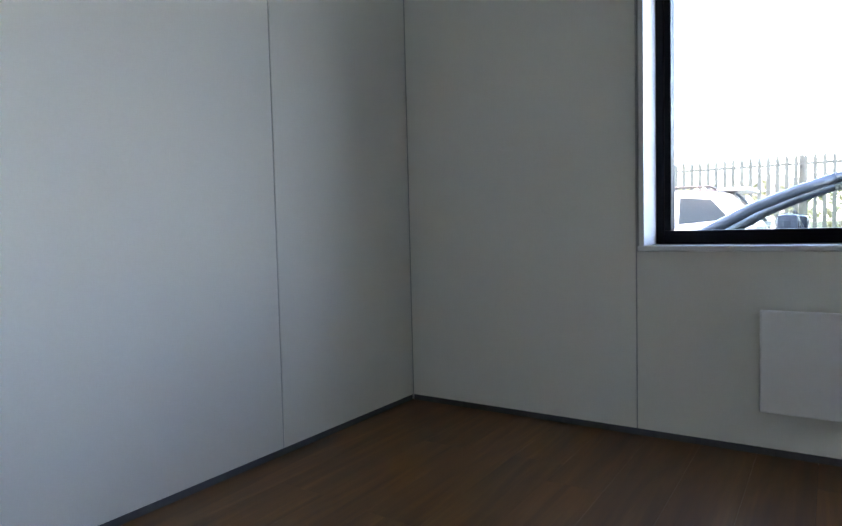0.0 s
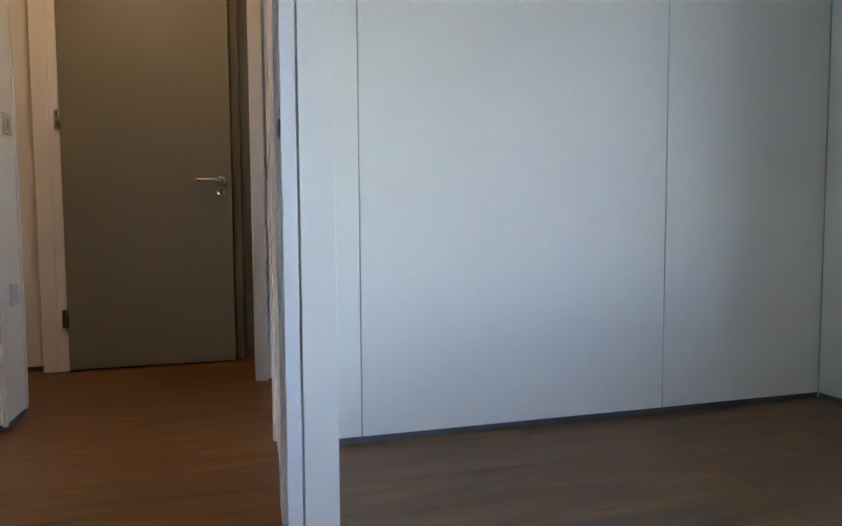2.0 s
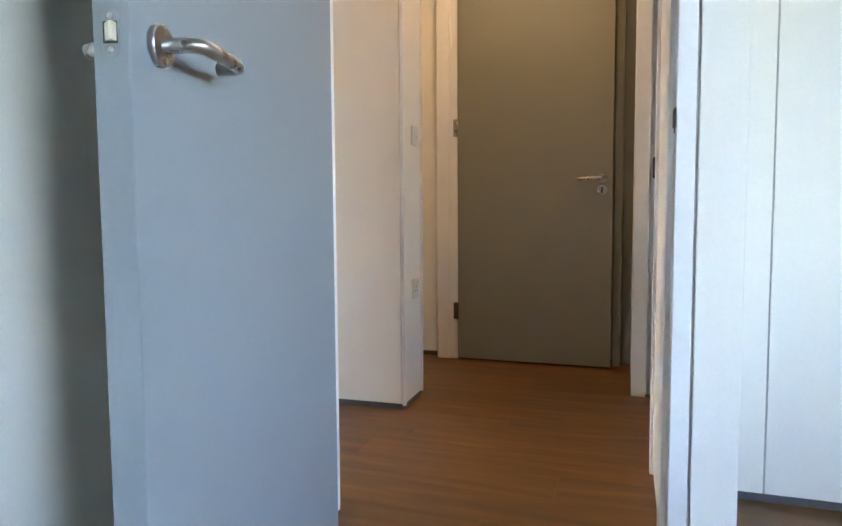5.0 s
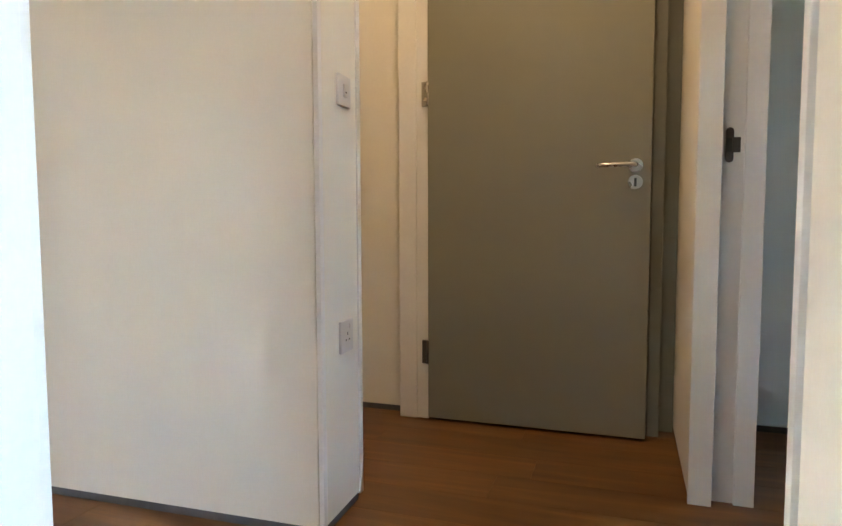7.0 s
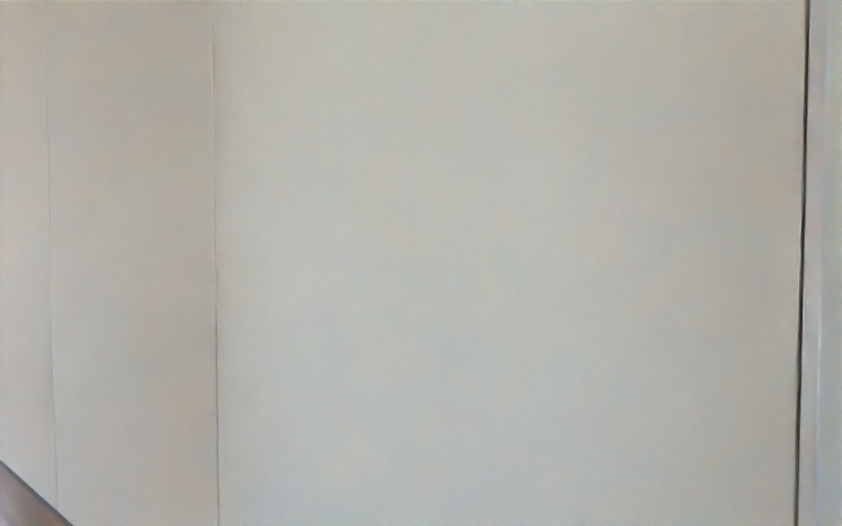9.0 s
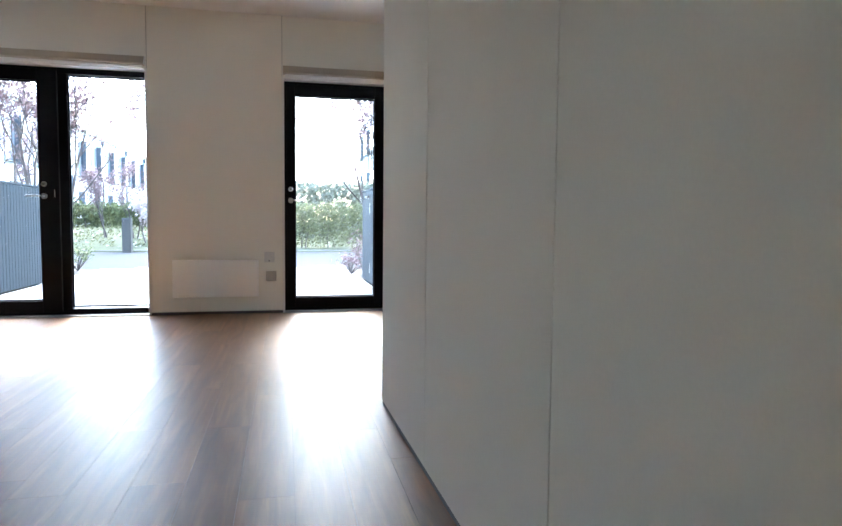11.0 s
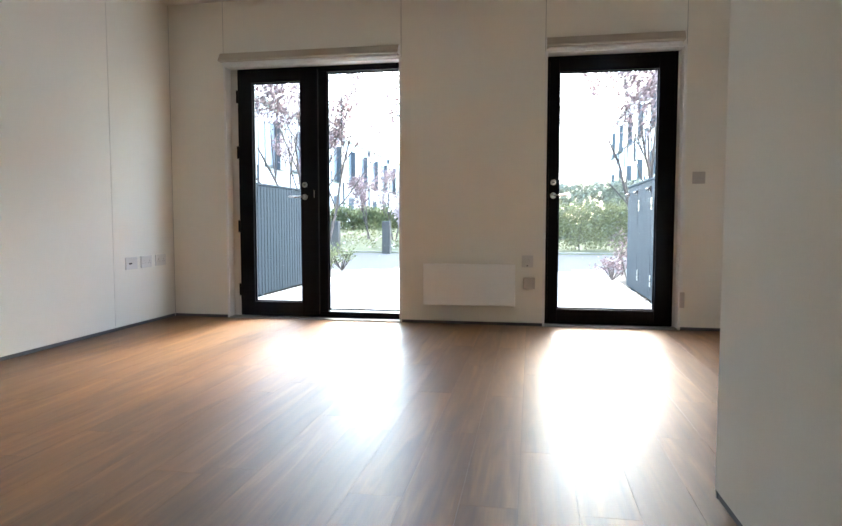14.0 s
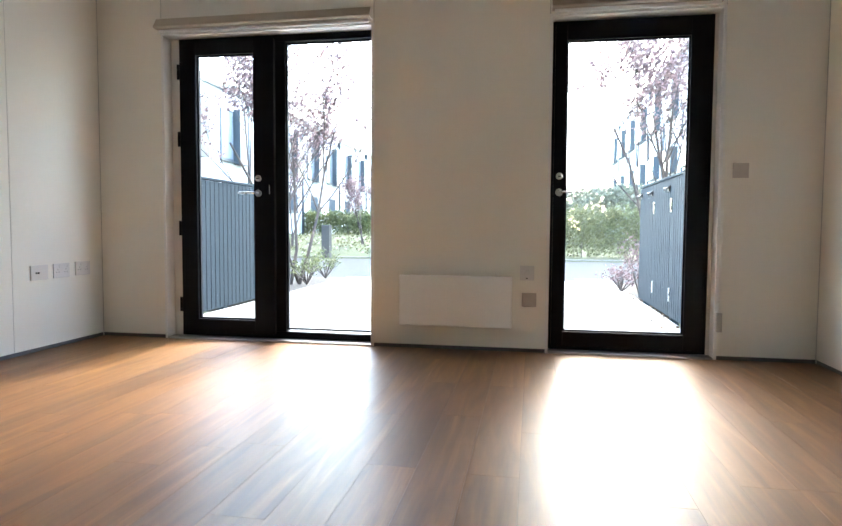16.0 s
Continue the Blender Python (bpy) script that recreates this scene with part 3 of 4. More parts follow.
def garden_lever(parent, y, z, way):
    part("handle", lever(bmesh.new(), (FX + 0.032, y, z), (0, way, 0), (1, 0, 0), 0.135, 0.009), M_STEEL, parent, "satin steel lever handle")
    part("rose", disc(bmesh.new(), (FX + 0.032, y, z), (1, 0, 0), 0.026, 0.010), M_STEEL, parent)
    part("lock", disc(bmesh.new(), (FX + 0.032, y, z + 0.108), (1, 0, 0), 0.024, 0.012), M_STEEL, parent, "round steel lock cylinder")
    part("key_slot", box(FX + 0.043, FX + 0.0455, y - 0.009, y + 0.009, z + 0.104, z + 0.112), M_HOLE, parent)


gd1 = thing("door_3", (FX, -1.45, 0), "black framed glazed garden door with fixed side pane", "door", kind="structure")
ring(gd1, "frame", -2.208, -0.668, 0.012, 2.255, (0.045, 0.022, 0.05, 0.05), FX - 0.07, FX)
part("mullion", box(FX - 0.07, FX, -1.4385, -1.362, 0.062, 2.205, 0.003), M_FRAME, gd1)
ring(gd1, "leaf_rail", -2.180, -1.44, 0.045, 2.225, (0.122, 0.158, 0.10, 0.10), FX - 0.04, FX + 0.032)
glazing(gd1, -2.058, -1.598, 0.145, 2.125, FX - 0.01)
glazing(gd1, -1.362, -0.690, 0.080, 2.195, FX - 0.035)
garden_lever(gd1, -1.562, 1.098, -1)
part("catch", box(FX + 0.032, FX + 0.036, -1.478, -1.472, 1.09, 1.16, 0.001), M_STEEL, gd1)
for z in (0.20, 0.78, 1.45, 1.95):
    part("hinge", tube(bmesh.new(), [(FX + 0.036, -2.196, z), (FX + 0.036, -2.196, z + 0.11)], 0.010), M_FRAME, gd1)
gd2 = thing("door_4", (FX, 1.07, 0), "black framed glazed single garden door", "door", kind="structure")
ring(gd2, "frame", 0.558, 1.590, 0.012, 2.245, (0.028, 0.05, 0.035, 0.05), FX - 0.07, FX)
ring(gd2, "leaf_rail", 0.578, 1.560, 0.042, 2.215, (0.078, 0.118, 0.10, 0.105), FX - 0.04, FX + 0.032)
glazing(gd2, 0.656, 1.442, 0.142, 2.110, FX - 0.01)
garden_lever(gd2, 0.618, 1.095, 1)
# white linings and thresholds of both openings
for k, (a, b, top, f0, f1) in enumerate(((*D1, -2.208, -0.668), (*D2, 0.558, 1.590))):
    ln = thing("lining_%d" % (k + 1), (WX, (a + b) / 2, 0), "white lining round the glazed door opening", "trim", kind="structure")
    part("side", box(FX - 0.002, WX + 0.004, a - 0.002, a + 0.018, 0, top, 0.002), M_TRIM, ln)
    part("side", box(FX - 0.002, WX + 0.004, b - 0.018, b + 0.002, 0, top, 0.002), M_TRIM, ln)
    part("infill", box(FX - 0.06, FX - 0.006, a - 0.002, f0, 0, top), M_TRIM, ln)
    part("infill", box(FX - 0.06, FX - 0.006, f1, b + 0.002, 0, top), M_TRIM, ln)
    part("soffit", box(FX - 0.06, WX + 0.003, a + 0.018, b - 0.018, top - 0.014, top, 0.002), M_TRIM, ln)
    part("threshold", box(FX + 0.001, WX + 0.006, a + 0.018, b - 0.018, -0.006, 0.012, 0.003), M_SILL, ln, "aluminium threshold strip")
    part("outer_sill", box(WX - 0.36, FX - 0.071, a, b, -0.06, 0.008, 0.004), M_SILL, ln)


def blind(y0, y1, z):
    t = thing("roller_blind", (WX, (y0 + y1) / 2, z), "beige rolled-up blind case above a garden door", "blind", "blinds over the garden doors")
    prof = [(WX + 0.0, z), (WX + 0.088, z), (WX + 0.094, z + 0.008), (WX + 0.052, z + 0.072), (WX + 0.044, z + 0.077), (WX + 0.0, z + 0.077)]
    part("case", prism(bmesh.new(), prof, "y", y0 + 0.004, y1 - 0.004), M_BLIND, t)
    for e in (y0, y1 - 0.004):
        part("end_cap", prism(bmesh.new(), prof, "y", e, e + 0.004), M_TRIM, t)
    part("bottom_bar", box(WX + 0.030, WX + 0.052, y0 + 0.02, y1 - 0.02, z - 0.026, z - 0.004, 0.004), M_TRIM, t, "white blind bottom bar")
    part("fabric", box(WX + 0.037, WX + 0.039, y0 + 0.03, y1 - 0.03, z - 0.008, z + 0.004), M_TRIM, t)


blind(-2.300, -0.672, 2.288)
blind(0.545, 1.605, 2.283)
cord = thing("blind_cord", (WX, 1.640, 0.19), "thin white blind cord with a cleat on the wall", "blind cord")
for dy in (0.0, 0.008):
    part("cord", tube(bmesh.new(), [(WX + 0.020, 1.615 + dy, 2.29), (WX + 0.018, 1.630 + dy, 1.3), (WX + 0.016, 1.636 + dy, 0.62), (WX + 0.014, 1.629 + dy, 0.50), (WX + 0.014, 1.636 + dy, 0.24)], 0.0016, 6), M_TRIM, cord)
part("cleat", box(WX, WX + 0.024, 1.622, 1.656, 0.185, 0.310, 0.004), M_PLATE_GREY, cord, "grey plastic cord holder")


# ---- panel heaters ----
def heater(name, label, x, out, y0, y1, z0, z1):
    """A slim convector: front plate stood off the wall, side cheeks, top grille slots and brackets."""
    h = thing(name, (x, (y0 + y1) / 2, z0), label, "heater", "panel heaters")
    f0, f1 = x + out * 0.062, x + out * 0.080
    part("front_panel", box(f0, f1, y0, y1, z0, z1, 0.006), M_HEAT, h)
    part("body", box(x + out * 0.014, x + out * 0.060, y0 + 0.03, y1 - 0.03, z0 + 0.02, z1 - 0.012, 0.004), M_HEAT, h)
    for k in range(10):
        yy = y0 + 0.06 + k * (y1 - y0 - 0.15) / 9
        part("slot", box(x + out * 0.022, x + out * 0.052, yy, yy + 0.035, z1 - 0.0125, z1 - 0.010), M_HOLE, h)
    for yy in (y0 + 0.14, y1 - 0.18):
        part("bracket", box(x, x + out * 0.016, yy, yy + 0.04, z0 + 0.05, z1 - 0.05, 0.001), M_HEAT, h)
    return h


heater("panel_heater", "white wall-mounted panel heater between the garden doors", WX, 1, -0.462, 0.315, 0.172, 0.524)
heater("panel_heater", "white wall-mounted panel heater under the bedroom window", BX, -1, -1.66, -0.863, 0.170, 0.512)


# ---- wall plates ----
def plate(name, label, category, centre, out, w, h, kind, group=""):
    """A moulded plate on a wall; out is the wall's normal, kind says what it carries."""
    c, o = Vector(centre), Vector(out)
    side = Vector((-o.y, o.x, 0))
    t = thing(name, centre, label, category, group)

    def slab(s0, s1, z0, z1, d0, d1, bevel=0.0):
        p, q = c + side * s0 + o * d0, c + side * s1 + o * d1
        return box(p.x, q.x, p.y, q.y, c.z + z0, c.z + z1, bevel)
    part("face_plate", slab(-w / 2, w / 2, -h / 2, h / 2, 0, 0.009, 0.003), M_PLATE_GREY if kind == "grey" else M_PLATE, t)
    gangs = [-0.038, 0.038] if w > 0.12 else [0.0]
    if kind == "socket":
        for g in gangs:
            part("switch", slab(g - 0.005 + 0.016, g + 0.005 + 0.016, 0.020, 0.036, 0.009, 0.012, 0.001), M_PLATE, t)
            part("pin_hole", slab(g - 0.002, g + 0.002, 0.004, 0.012, 0.0085, 0.0095), M_HOLE, t)
            for s in (-0.011, 0.011):
                part("pin_hole", slab(g + s - 0.0035, g + s + 0.0035, -0.012, -0.008, 0.0085, 0.0095), M_HOLE, t)
    elif kind == "media":
        for s in (0.012, 0.030):
            q = c - side * s + o * 0.009
            part("socket_post", disc(bmesh.new(), q - Vector((0, 0, 0.002)), o, 0.0065, 0.007), M_HOLE, t)
    elif kind in ("spur", "switch"):
        part("rocker", slab(-0.012, 0.012, -0.018, 0.018, 0.009, 0.013, 0.002), M_PLATE, t)
        part("indicator", slab(-0.005, 0.005, -0.006, -0.003, 0.0128, 0.0135), M_HOLE, t)
    elif kind == "control":
        part("knob", disc(bmesh.new(), c + o * 0.009, o, 0.02, 0.02), M_PLATE, t)
        part("indicator", slab(-0.006, 0.004, -0.040, -0.032, 0.009, 0.011), M_HOLE, t)
    return t


for ob in (plate("light_switch", "white fused switch plate on the hall partition", "switch", (PX1, PY0 + 0.152, 1.224), (1, 0, 0), 0.084, 0.086, "switch"),
           plate("wall_socket", "white single socket low on the hall partition", "socket", (PX1, PY0 + 0.152, 0.530), (1, 0, 0), 0.084, 0.092, "socket")):
    ob.matrix_basis = ASKEW @ ob.matrix_basis
plate("media_socket", "white media plate with two black connectors", "socket", (-7.465, LY, 0.532), (0, 1, 0), 0.15, 0.1, "media", "plates on the living room wall")
plate("double_socket", "white double socket on the living room wall", "socket", (-7.665, LY, 0.534), (0, 1, 0), 0.15, 0.1, "socket", "plates on the living room wall")
plate("double_socket", "white double socket near the room corner", "socket", (-7.875, LY, 0.538), (0, 1, 0), 0.15, 0.1, "socket", "plates on the living room wall")
plate("heater_control", "small white heater control beside the panel heater", "switch", (WX, 0.412, 0.545), (1, 0, 0), 0.095, 0.1, "control")
plate("wall_socket", "grey-beige socket plate beside the heater", "socket", (WX, 0.428, 0.362), (1, 0, 0), 0.096, 0.094, "grey")
plate("light_switch", "plain grey-beige switch plate beside the garden door", "switch", (WX, 1.742, 1.224), (1, 0, 0), 0.096, 0.094, "grey")

# ---- bedroom window ----
def bedroom_window(name, label, wy0, wy1):
    wz0, wz1, X0 = W_LOW, W_HIGH, BX + 0.20
    win = thing(name, (X0, (wy0 + wy1) / 2, wz0), label, "window", kind="structure")
    for a in ((wy0 - 0.025, wy0 + 0.03, wz0, wz1), (wy1 - 0.03, wy1 + 0.025, wz0, wz1), (wy0 + 0.03, wy1 - 0.03, wz0 - 0.006, wz0 + 0.052), (wy0 + 0.03, wy1 - 0.03, wz1 - 0.05, wz1)):
        part("window_frame", box(X0 - 0.01, X0 + 0.06, *a, 0.004), M_FRAME, win)
    for a in ((wy0 + 0.03, wy0 + 0.055, wz0 + 0.052, wz1 - 0.05), (wy1 - 0.055, wy1 - 0.03, wz0 + 0.052, wz1 - 0.05)):
        part("sash", box(X0 + 0.0, X0 + 0.075, *a, 0.004), M_FRAME, win)
    pane = part("pane", box(X0 + 0.035, X0 + 0.043, wy0 + 0.02, wy1 - 0.02, wz0 + 0.04, wz1 - 0.03), M_GLASS_EAST, win)
    pane.visible_shadow = False
    part("window_sill", box(BX - 0.014, X0 - 0.008, wy0 - 0.02, wy1 + 0.02, wz0 - 0.020, wz0, 0.003), M_TRIM, win, "white window sill")
    part("reveal", box(BX - 0.004, X0 + 0.05, wy1 - 0.001, wy1 + 0.016, wz0, wz1, 0.001), M_TRIM, win)
    part("reveal", box(BX - 0.004, X0 + 0.05, wy0 - 0.016, wy0 + 0.001, wz0, wz1, 0.001), M_TRIM, win)
    part("reveal", box(BX - 0.004, X0 + 0.05, wy0, wy1, wz1 - 0.001, wz1 + 0.016, 0.001), M_TRIM, win)


bedroom_window("window_1", "black framed bedroom window with white reveals above the heater", *B_WINS[0])
bedroom_window("window_2", "second black framed bedroom window with white reveals", *B_WINS[1])
bedroom_window("window_3", "black framed side room window with white reveals", *B_WINS[2])


def flush_light(x, y, watts):
    t = thing("ceiling_light", (x, y, CEIL - 0.06), "round white flush ceiling light, switched on", "lamp", "ceiling lights")
    part("body", disc(bmesh.new(), (x, y, CEIL), (0, 0, -1), 0.15, 0.035), M_TRIM, t)
    part("diffuser", disc(bmesh.new(), (x, y, CEIL - 0.035), (0, 0, -1), 0.135, 0.02), M_DIFFUSER, t)
    ceiling_lamp(x, y, watts)


flush_light(-0.76, 1.45, 0.094)
flush_light(-0.58, 0.50, 0.056)


# ---- garden side, laid out from x = WX + 8.095 and set against the door wall at the end ----
BEFORE = set(bpy.data.objects)
GARDEN_X = WX + 0.475
gm = bmesh.new()
xs = [-400, -120, -70, -50, -40, -34, -31, -28, -25, -23, -22.7, -15, -8, 3, 30, 120, 400]
ys = [-400, -100, -40, -20, -12, -8, -5, -3, 0, 4, 9, 20, 60, 400]


def ground_z(x, y):
    return (GY - 0.06 if x < -22.8 else GY - 0.30) + (0.60 * min(1, max(0, (-23.2 - x) / 8)) * min(1, max(0, (-2.5 - y) / 2.0)) if x < -23 else 0.0)


grid = [[gm.verts.new((x, y, ground_z(x, y))) for y in ys] for x in xs]
for i in range(len(xs) - 1):
    for j in range(len(ys) - 1):
        gm.faces.new((grid[i][j], grid[i + 1][j], grid[i + 1][j + 1], grid[i][j + 1]))
LAND = structure("ground", gm, M_GRASS, "grass and bare ground round the houses", "ground")
structure("road", box(-22.6, -14.55, -90, 90, GY - 0.4, GY - 0.09), M_ROAD, "grey asphalt road past the garden", "road")
EAST = structure("car_park", box(2.9, 13.6, -60, 60, GY - 0.4, GY - 0.22), M_ROAD, "grey asphalt car park", "road")
for nm, x in (("kerb", -14.55), ("kerb", -22.75)):
    kb = structure("kerb", box(x, x + 0.15, -90, 90, GY - 0.4, GY - 0.035, 0.012), M_KERB, "pale concrete kerb along the road", "kerb")
structure("pavement", box(-23.05, -22.755, -90, 90, GY - 0.4, GY - 0.045), M_KERB, "narrow concrete edging beyond the road", "pavement")
# planting strips beside the patio
structure("soil_bed", box(-14.3, -11.42, -4.3, -2.885, GY - 0.4, GY - 0.012), M_SOIL, "brown soil bed beside the patio", "ground")
structure("soil_bed", box(-14.3, -11.74, 1.815, 3.4, GY - 0.4, GY - 0.012), M_SOIL, "brown soil bed beside the bin store", "ground")
patio = structure("patio", box(-14.40, GARDEN_X - 0.32, -2.88, 1.81, GY - 0.4, GY - 0.024), M_KERB, "joint bed of the paved patio", "pavement")
slab_mesh = mesh_of("paving_slab", bx(bmesh.new(), -0.446, 0.446, -0.289, 0.289, -0.03, 0.0, 0.004), M_SLAB)
half_slab = mesh_of("paving_slab", bx(bmesh.new(), -0.221, 0.221, -0.289, 0.289, -0.03, 0.0, 0.004), M_SLAB)
for j in range(8):
    for i in range(7 + j % 2):
        half = j % 2 and i == 0
        s = new("paving_slab", half_slab if half else slab_mesh)
        s.parent = patio
        s.location = (-8.195 if half else -8.42 - 0.9 * i + 0.45 * (j % 2), -2.585 + 0.585 * j, GY + 0.004 - 0.006 * random.random())
        s.rotation_euler = (radians(random.uniform(-0.2, 0.2)), radians(random.uniform(-0.2, 0.2)), 0)


# ---- fences ----
def board_fence(label, y, x0, x1, z1, face, gates=()):
    f = thing("fence", ((x0 + x1) / 2, y, GY), label, "fence")
    n = int(abs(x1 - x0) / 0.092)
    for k in range(n):
        a = min(x0, x1) + k * 0.092
        if any(abs(a + 0.045 - g) < 0.05 for g in gates):
            a += 0.006
        part("board", box(a, a + 0.084, y, y + face * 0.018, GY + 0.02, z1 + random.uniform(-0.004, 0.004), 0.003), M_FENCE, f)
    for z in (0.25, z1 - 0.2):
        part("rail", box(x0, x1, y - face * 0.04, y - face * 0.001, z, z + 0.07, 0.002), M_FENCE, f)
    part("capping", box(x0, x1, y - face * 0.035, y + face * 0.028, z1 + 0.005, z1 + 0.03, 0.004), M_FENCE, f)
    k = x0
    while k < x1 + 0.01 if x1 > x0 else k > x1 - 0.01:
        part("post", box(k - 0.045, k + 0.045, y - face * 0.12, y - face * 0.041, GY - 0.1, z1, 0.004), M_FENCE, f)
        k += 1.6 if x1 > x0 else -1.6
    return f


board_fence("blue-grey vertical timber board fence beside the patio", -2.90, -11.40, GARDEN_X - 0.34, 1.33, 1)
gate_fence = board_fence("blue-grey boarded bin store gates with black latches", 1.83, -11.72, GARDEN_X - 0.34, 1.36, -1, (-9.95, -10.83))
for x in (-11.62, -10.95, -10.05, -9.1):
    lt = part("latch", tube(bmesh.new(), [(x - 0.10, 1.795, 1.255), (x - 0.02, 1.770, 1.268), (x + 0.06, 1.780, 1.262), (x + 0.11, 1.800, 1.280)], 0.011, 8), M_DARKMETAL, gate_fence, "black metal gate latch")
    part("latch_plate", box(x - 0.03, x + 0.05, 1.802, 1.812, 1.235, 1.29, 0.003), M_DARKMETAL, gate_fence)
for x in (-10.83, -9.95):
    for z in (0.12, 1.02):
        part("hinge_plate", box(x + 0.02, x + 0.06, 1.802, 1.811, z, z + 0.14, 0.002), M_STEEL, gate_fence)


# ---- plants ----
def leaf_cloud(bm, rng, centre, radius, count, size):
    for _ in range(count):
        d = Vector((rng.gauss(0, 1), rng.gauss(0, 1), rng.gauss(0, 0.9)))
        p = Vector(centre) + d.normalized() * radius * rng.random() ** 0.5
        a = Vector((rng.gauss(0, 1), rng.gauss(0, 1), rng.gauss(0, 1))).normalized()
        b = a.orthogonal().normalized()
        c = a.cross(b)
        s = size * rng.uniform(0.6, 1.3)
        bm.faces.new([bm.verts.new(p + q) for q in (b * s, c * s * 0.45 + a * s * 0.12, -b * s, -c * s * 0.45 + a * s * 0.12)])


def tree(label, base, height, stems, spread, leaf_mat, seed, leaves=26, size=0.05):
    rng = random.Random(seed)
    t = thing("tree", base, label, "tree")
    wood, crown = bmesh.new(), bmesh.new()
    tips = []

    def grow(p, d, length, r, depth):
        pts, rad = [p], [r]
        for k in range(4):
            d = (d + Vector((rng.gauss(0, 0.13), rng.gauss(0, 0.13), rng.gauss(0.06, 0.05)))).normalized()
            p = p + d * length / 4
            pts.append(p)
            rad.append(r * (1 - 0.13 * (k + 1)))
            if depth >= 2 and k > 0:
                tips.append(p)
        tube(wood, pts, rad, 6 if depth else 8, cap=False)
        if depth < 3:
            for _ in range(3 if depth else 4):
                k = rng.randint(2, 4)
                out = Vector((rng.gauss(0, 1), rng.gauss(0, 1), rng.uniform(0.3, 1.2))).normalized()
                grow(pts[k], (d * 0.75 + out * spread).normalized(), length * rng.uniform(0.5, 0.72), rad[k] * 0.6, depth + 1)
    for s in range(stems):
        lean = Vector((rng.gauss(0, 0.16), rng.gauss(0, 0.16), 1)).normalized()
        grow(Vector(base) + Vector((rng.uniform(-0.1, 0.1), rng.uniform(-0.1, 0.1), -0.05)), lean, height * 0.5, 0.05 if stems == 1 else 0.032, 0)
    for p in tips:
        leaf_cloud(crown, rng, p, 0.20, leaves, size)
    part("trunk", wood, M_BARK, t)
    part("crown", crown, leaf_mat, t)
    return t


tree("slender multi-stemmed tree with sparse plum-red leaves", (-12.75, -3.32, GY), 5.0, 5, 0.60, M_LEAF_P, 11, 16, 0.036)
tree("slender tree with sparse plum-red leaves behind the bin store", (-12.75, 2.35, GY), 5.2, 5, 0.56, M_LEAF_P, 8, 16, 0.036)
tree("young street tree with sparse reddish leaves", (-25.5, -8.4, GY + 0.1), 5.0, 2, 0.5, M_LEAF_P, 12, 8, 0.06)
tree("young reddish tree on the far verge", (-26.6, -5.0, GY + 0.1), 3.0, 2, 0.45, M_LEAF_P, 14, 6, 0.05)
tree("slim young reddish tree on the far verge", (-26.9, -6.0, GY + 0.1), 3.2, 2, 0.45, M_LEAF_P, 17, 6, 0.05)
tree("small blossoming tree on the far verge", (-25.4, -4.3, GY + 0.1), 1.9, 3, 0.6, M_BLOSSOM, 21, 9, 0.06)


def shrub(label, base, r, h, mat, seed, count=260, size=0.035):
    rng = random.Random(seed)
    t = thing("shrub", base, label, "shrub")
    wood, crown = bmesh.new(), bmesh.new()
    for _ in range(14):
        a = rng.uniform(0, 2 * math.pi)
        tip = Vector(base) + Vector((math.cos(a) * r * rng.uniform(0.3, 1), math.sin(a) * r * rng.uniform(0.3, 1), h * rng.uniform(0.6, 1)))
        mid = (Vector(base) * 0.45 + tip * 0.55) + Vector((rng.gauss(0, 0.04), rng.gauss(0, 0.04), 0.05))
        tube(wood, [Vector(base), mid, tip], [0.010, 0.006, 0.003], 5, cap=False)
        for q in (mid, tip, (mid + tip) / 2):
            leaf_cloud(crown, rng, q, 0.12, count // 42, size)
    part("stems", wood, M_BARK, t)
    part("leaves", crown, mat, t)


shrub("low shrub with small reddish green leaves in the bed", (-12.65, -3.05, GY), 0.40, 0.42, M_LEAF_G, 4, 420, 0.026)
shrub("low sparse shrub with pale leaves at the patio edge", (-13.85, -3.15, GY), 0.40, 0.50, M_LEAF_G, 5, 420, 0.028)
shrub("brownish shrub beside the bin store gates", (-12.35, 1.92, GY), 0.34, 0.80, M_LEAF_P, 6, 560, 0.026)
shrub("low brownish shrub in front of the bin store", (-12.6, 1.72, GY), 0.36, 0.34, M_LEAF_P, 7, 420, 0.024)
rng = random.Random(40)
litter = bmesh.new()
for _ in range(260):
    side = rng.random()
    p = Vector((rng.uniform(-12.8, -8.6), 1.80 - abs(rng.gauss(0, 0.13)), GY + 0.012)) if side < 0.75 else Vector((rng.uniform(-13, -9), rng.uniform(-2.2, 1.4), GY + 0.012))
    a = rng.uniform(0, 6.28)
    s = rng.uniform(0.012, 0.03)
    u, v = Vector((math.cos(a), math.sin(a), rng.gauss(0, 0.2))) * s, Vector((-math.sin(a), math.cos(a), rng.gauss(0, 0.2))) * s * 0.6
    litter.faces.new([litter.verts.new(p + q) for q in (u, v, -u, -v)])
tagged(new("leaf_litter", mesh_of("leaf_litter", litter, M_LITTER)), "dry fallen leaves scattered on the patio", "leaves", kind="stuff")


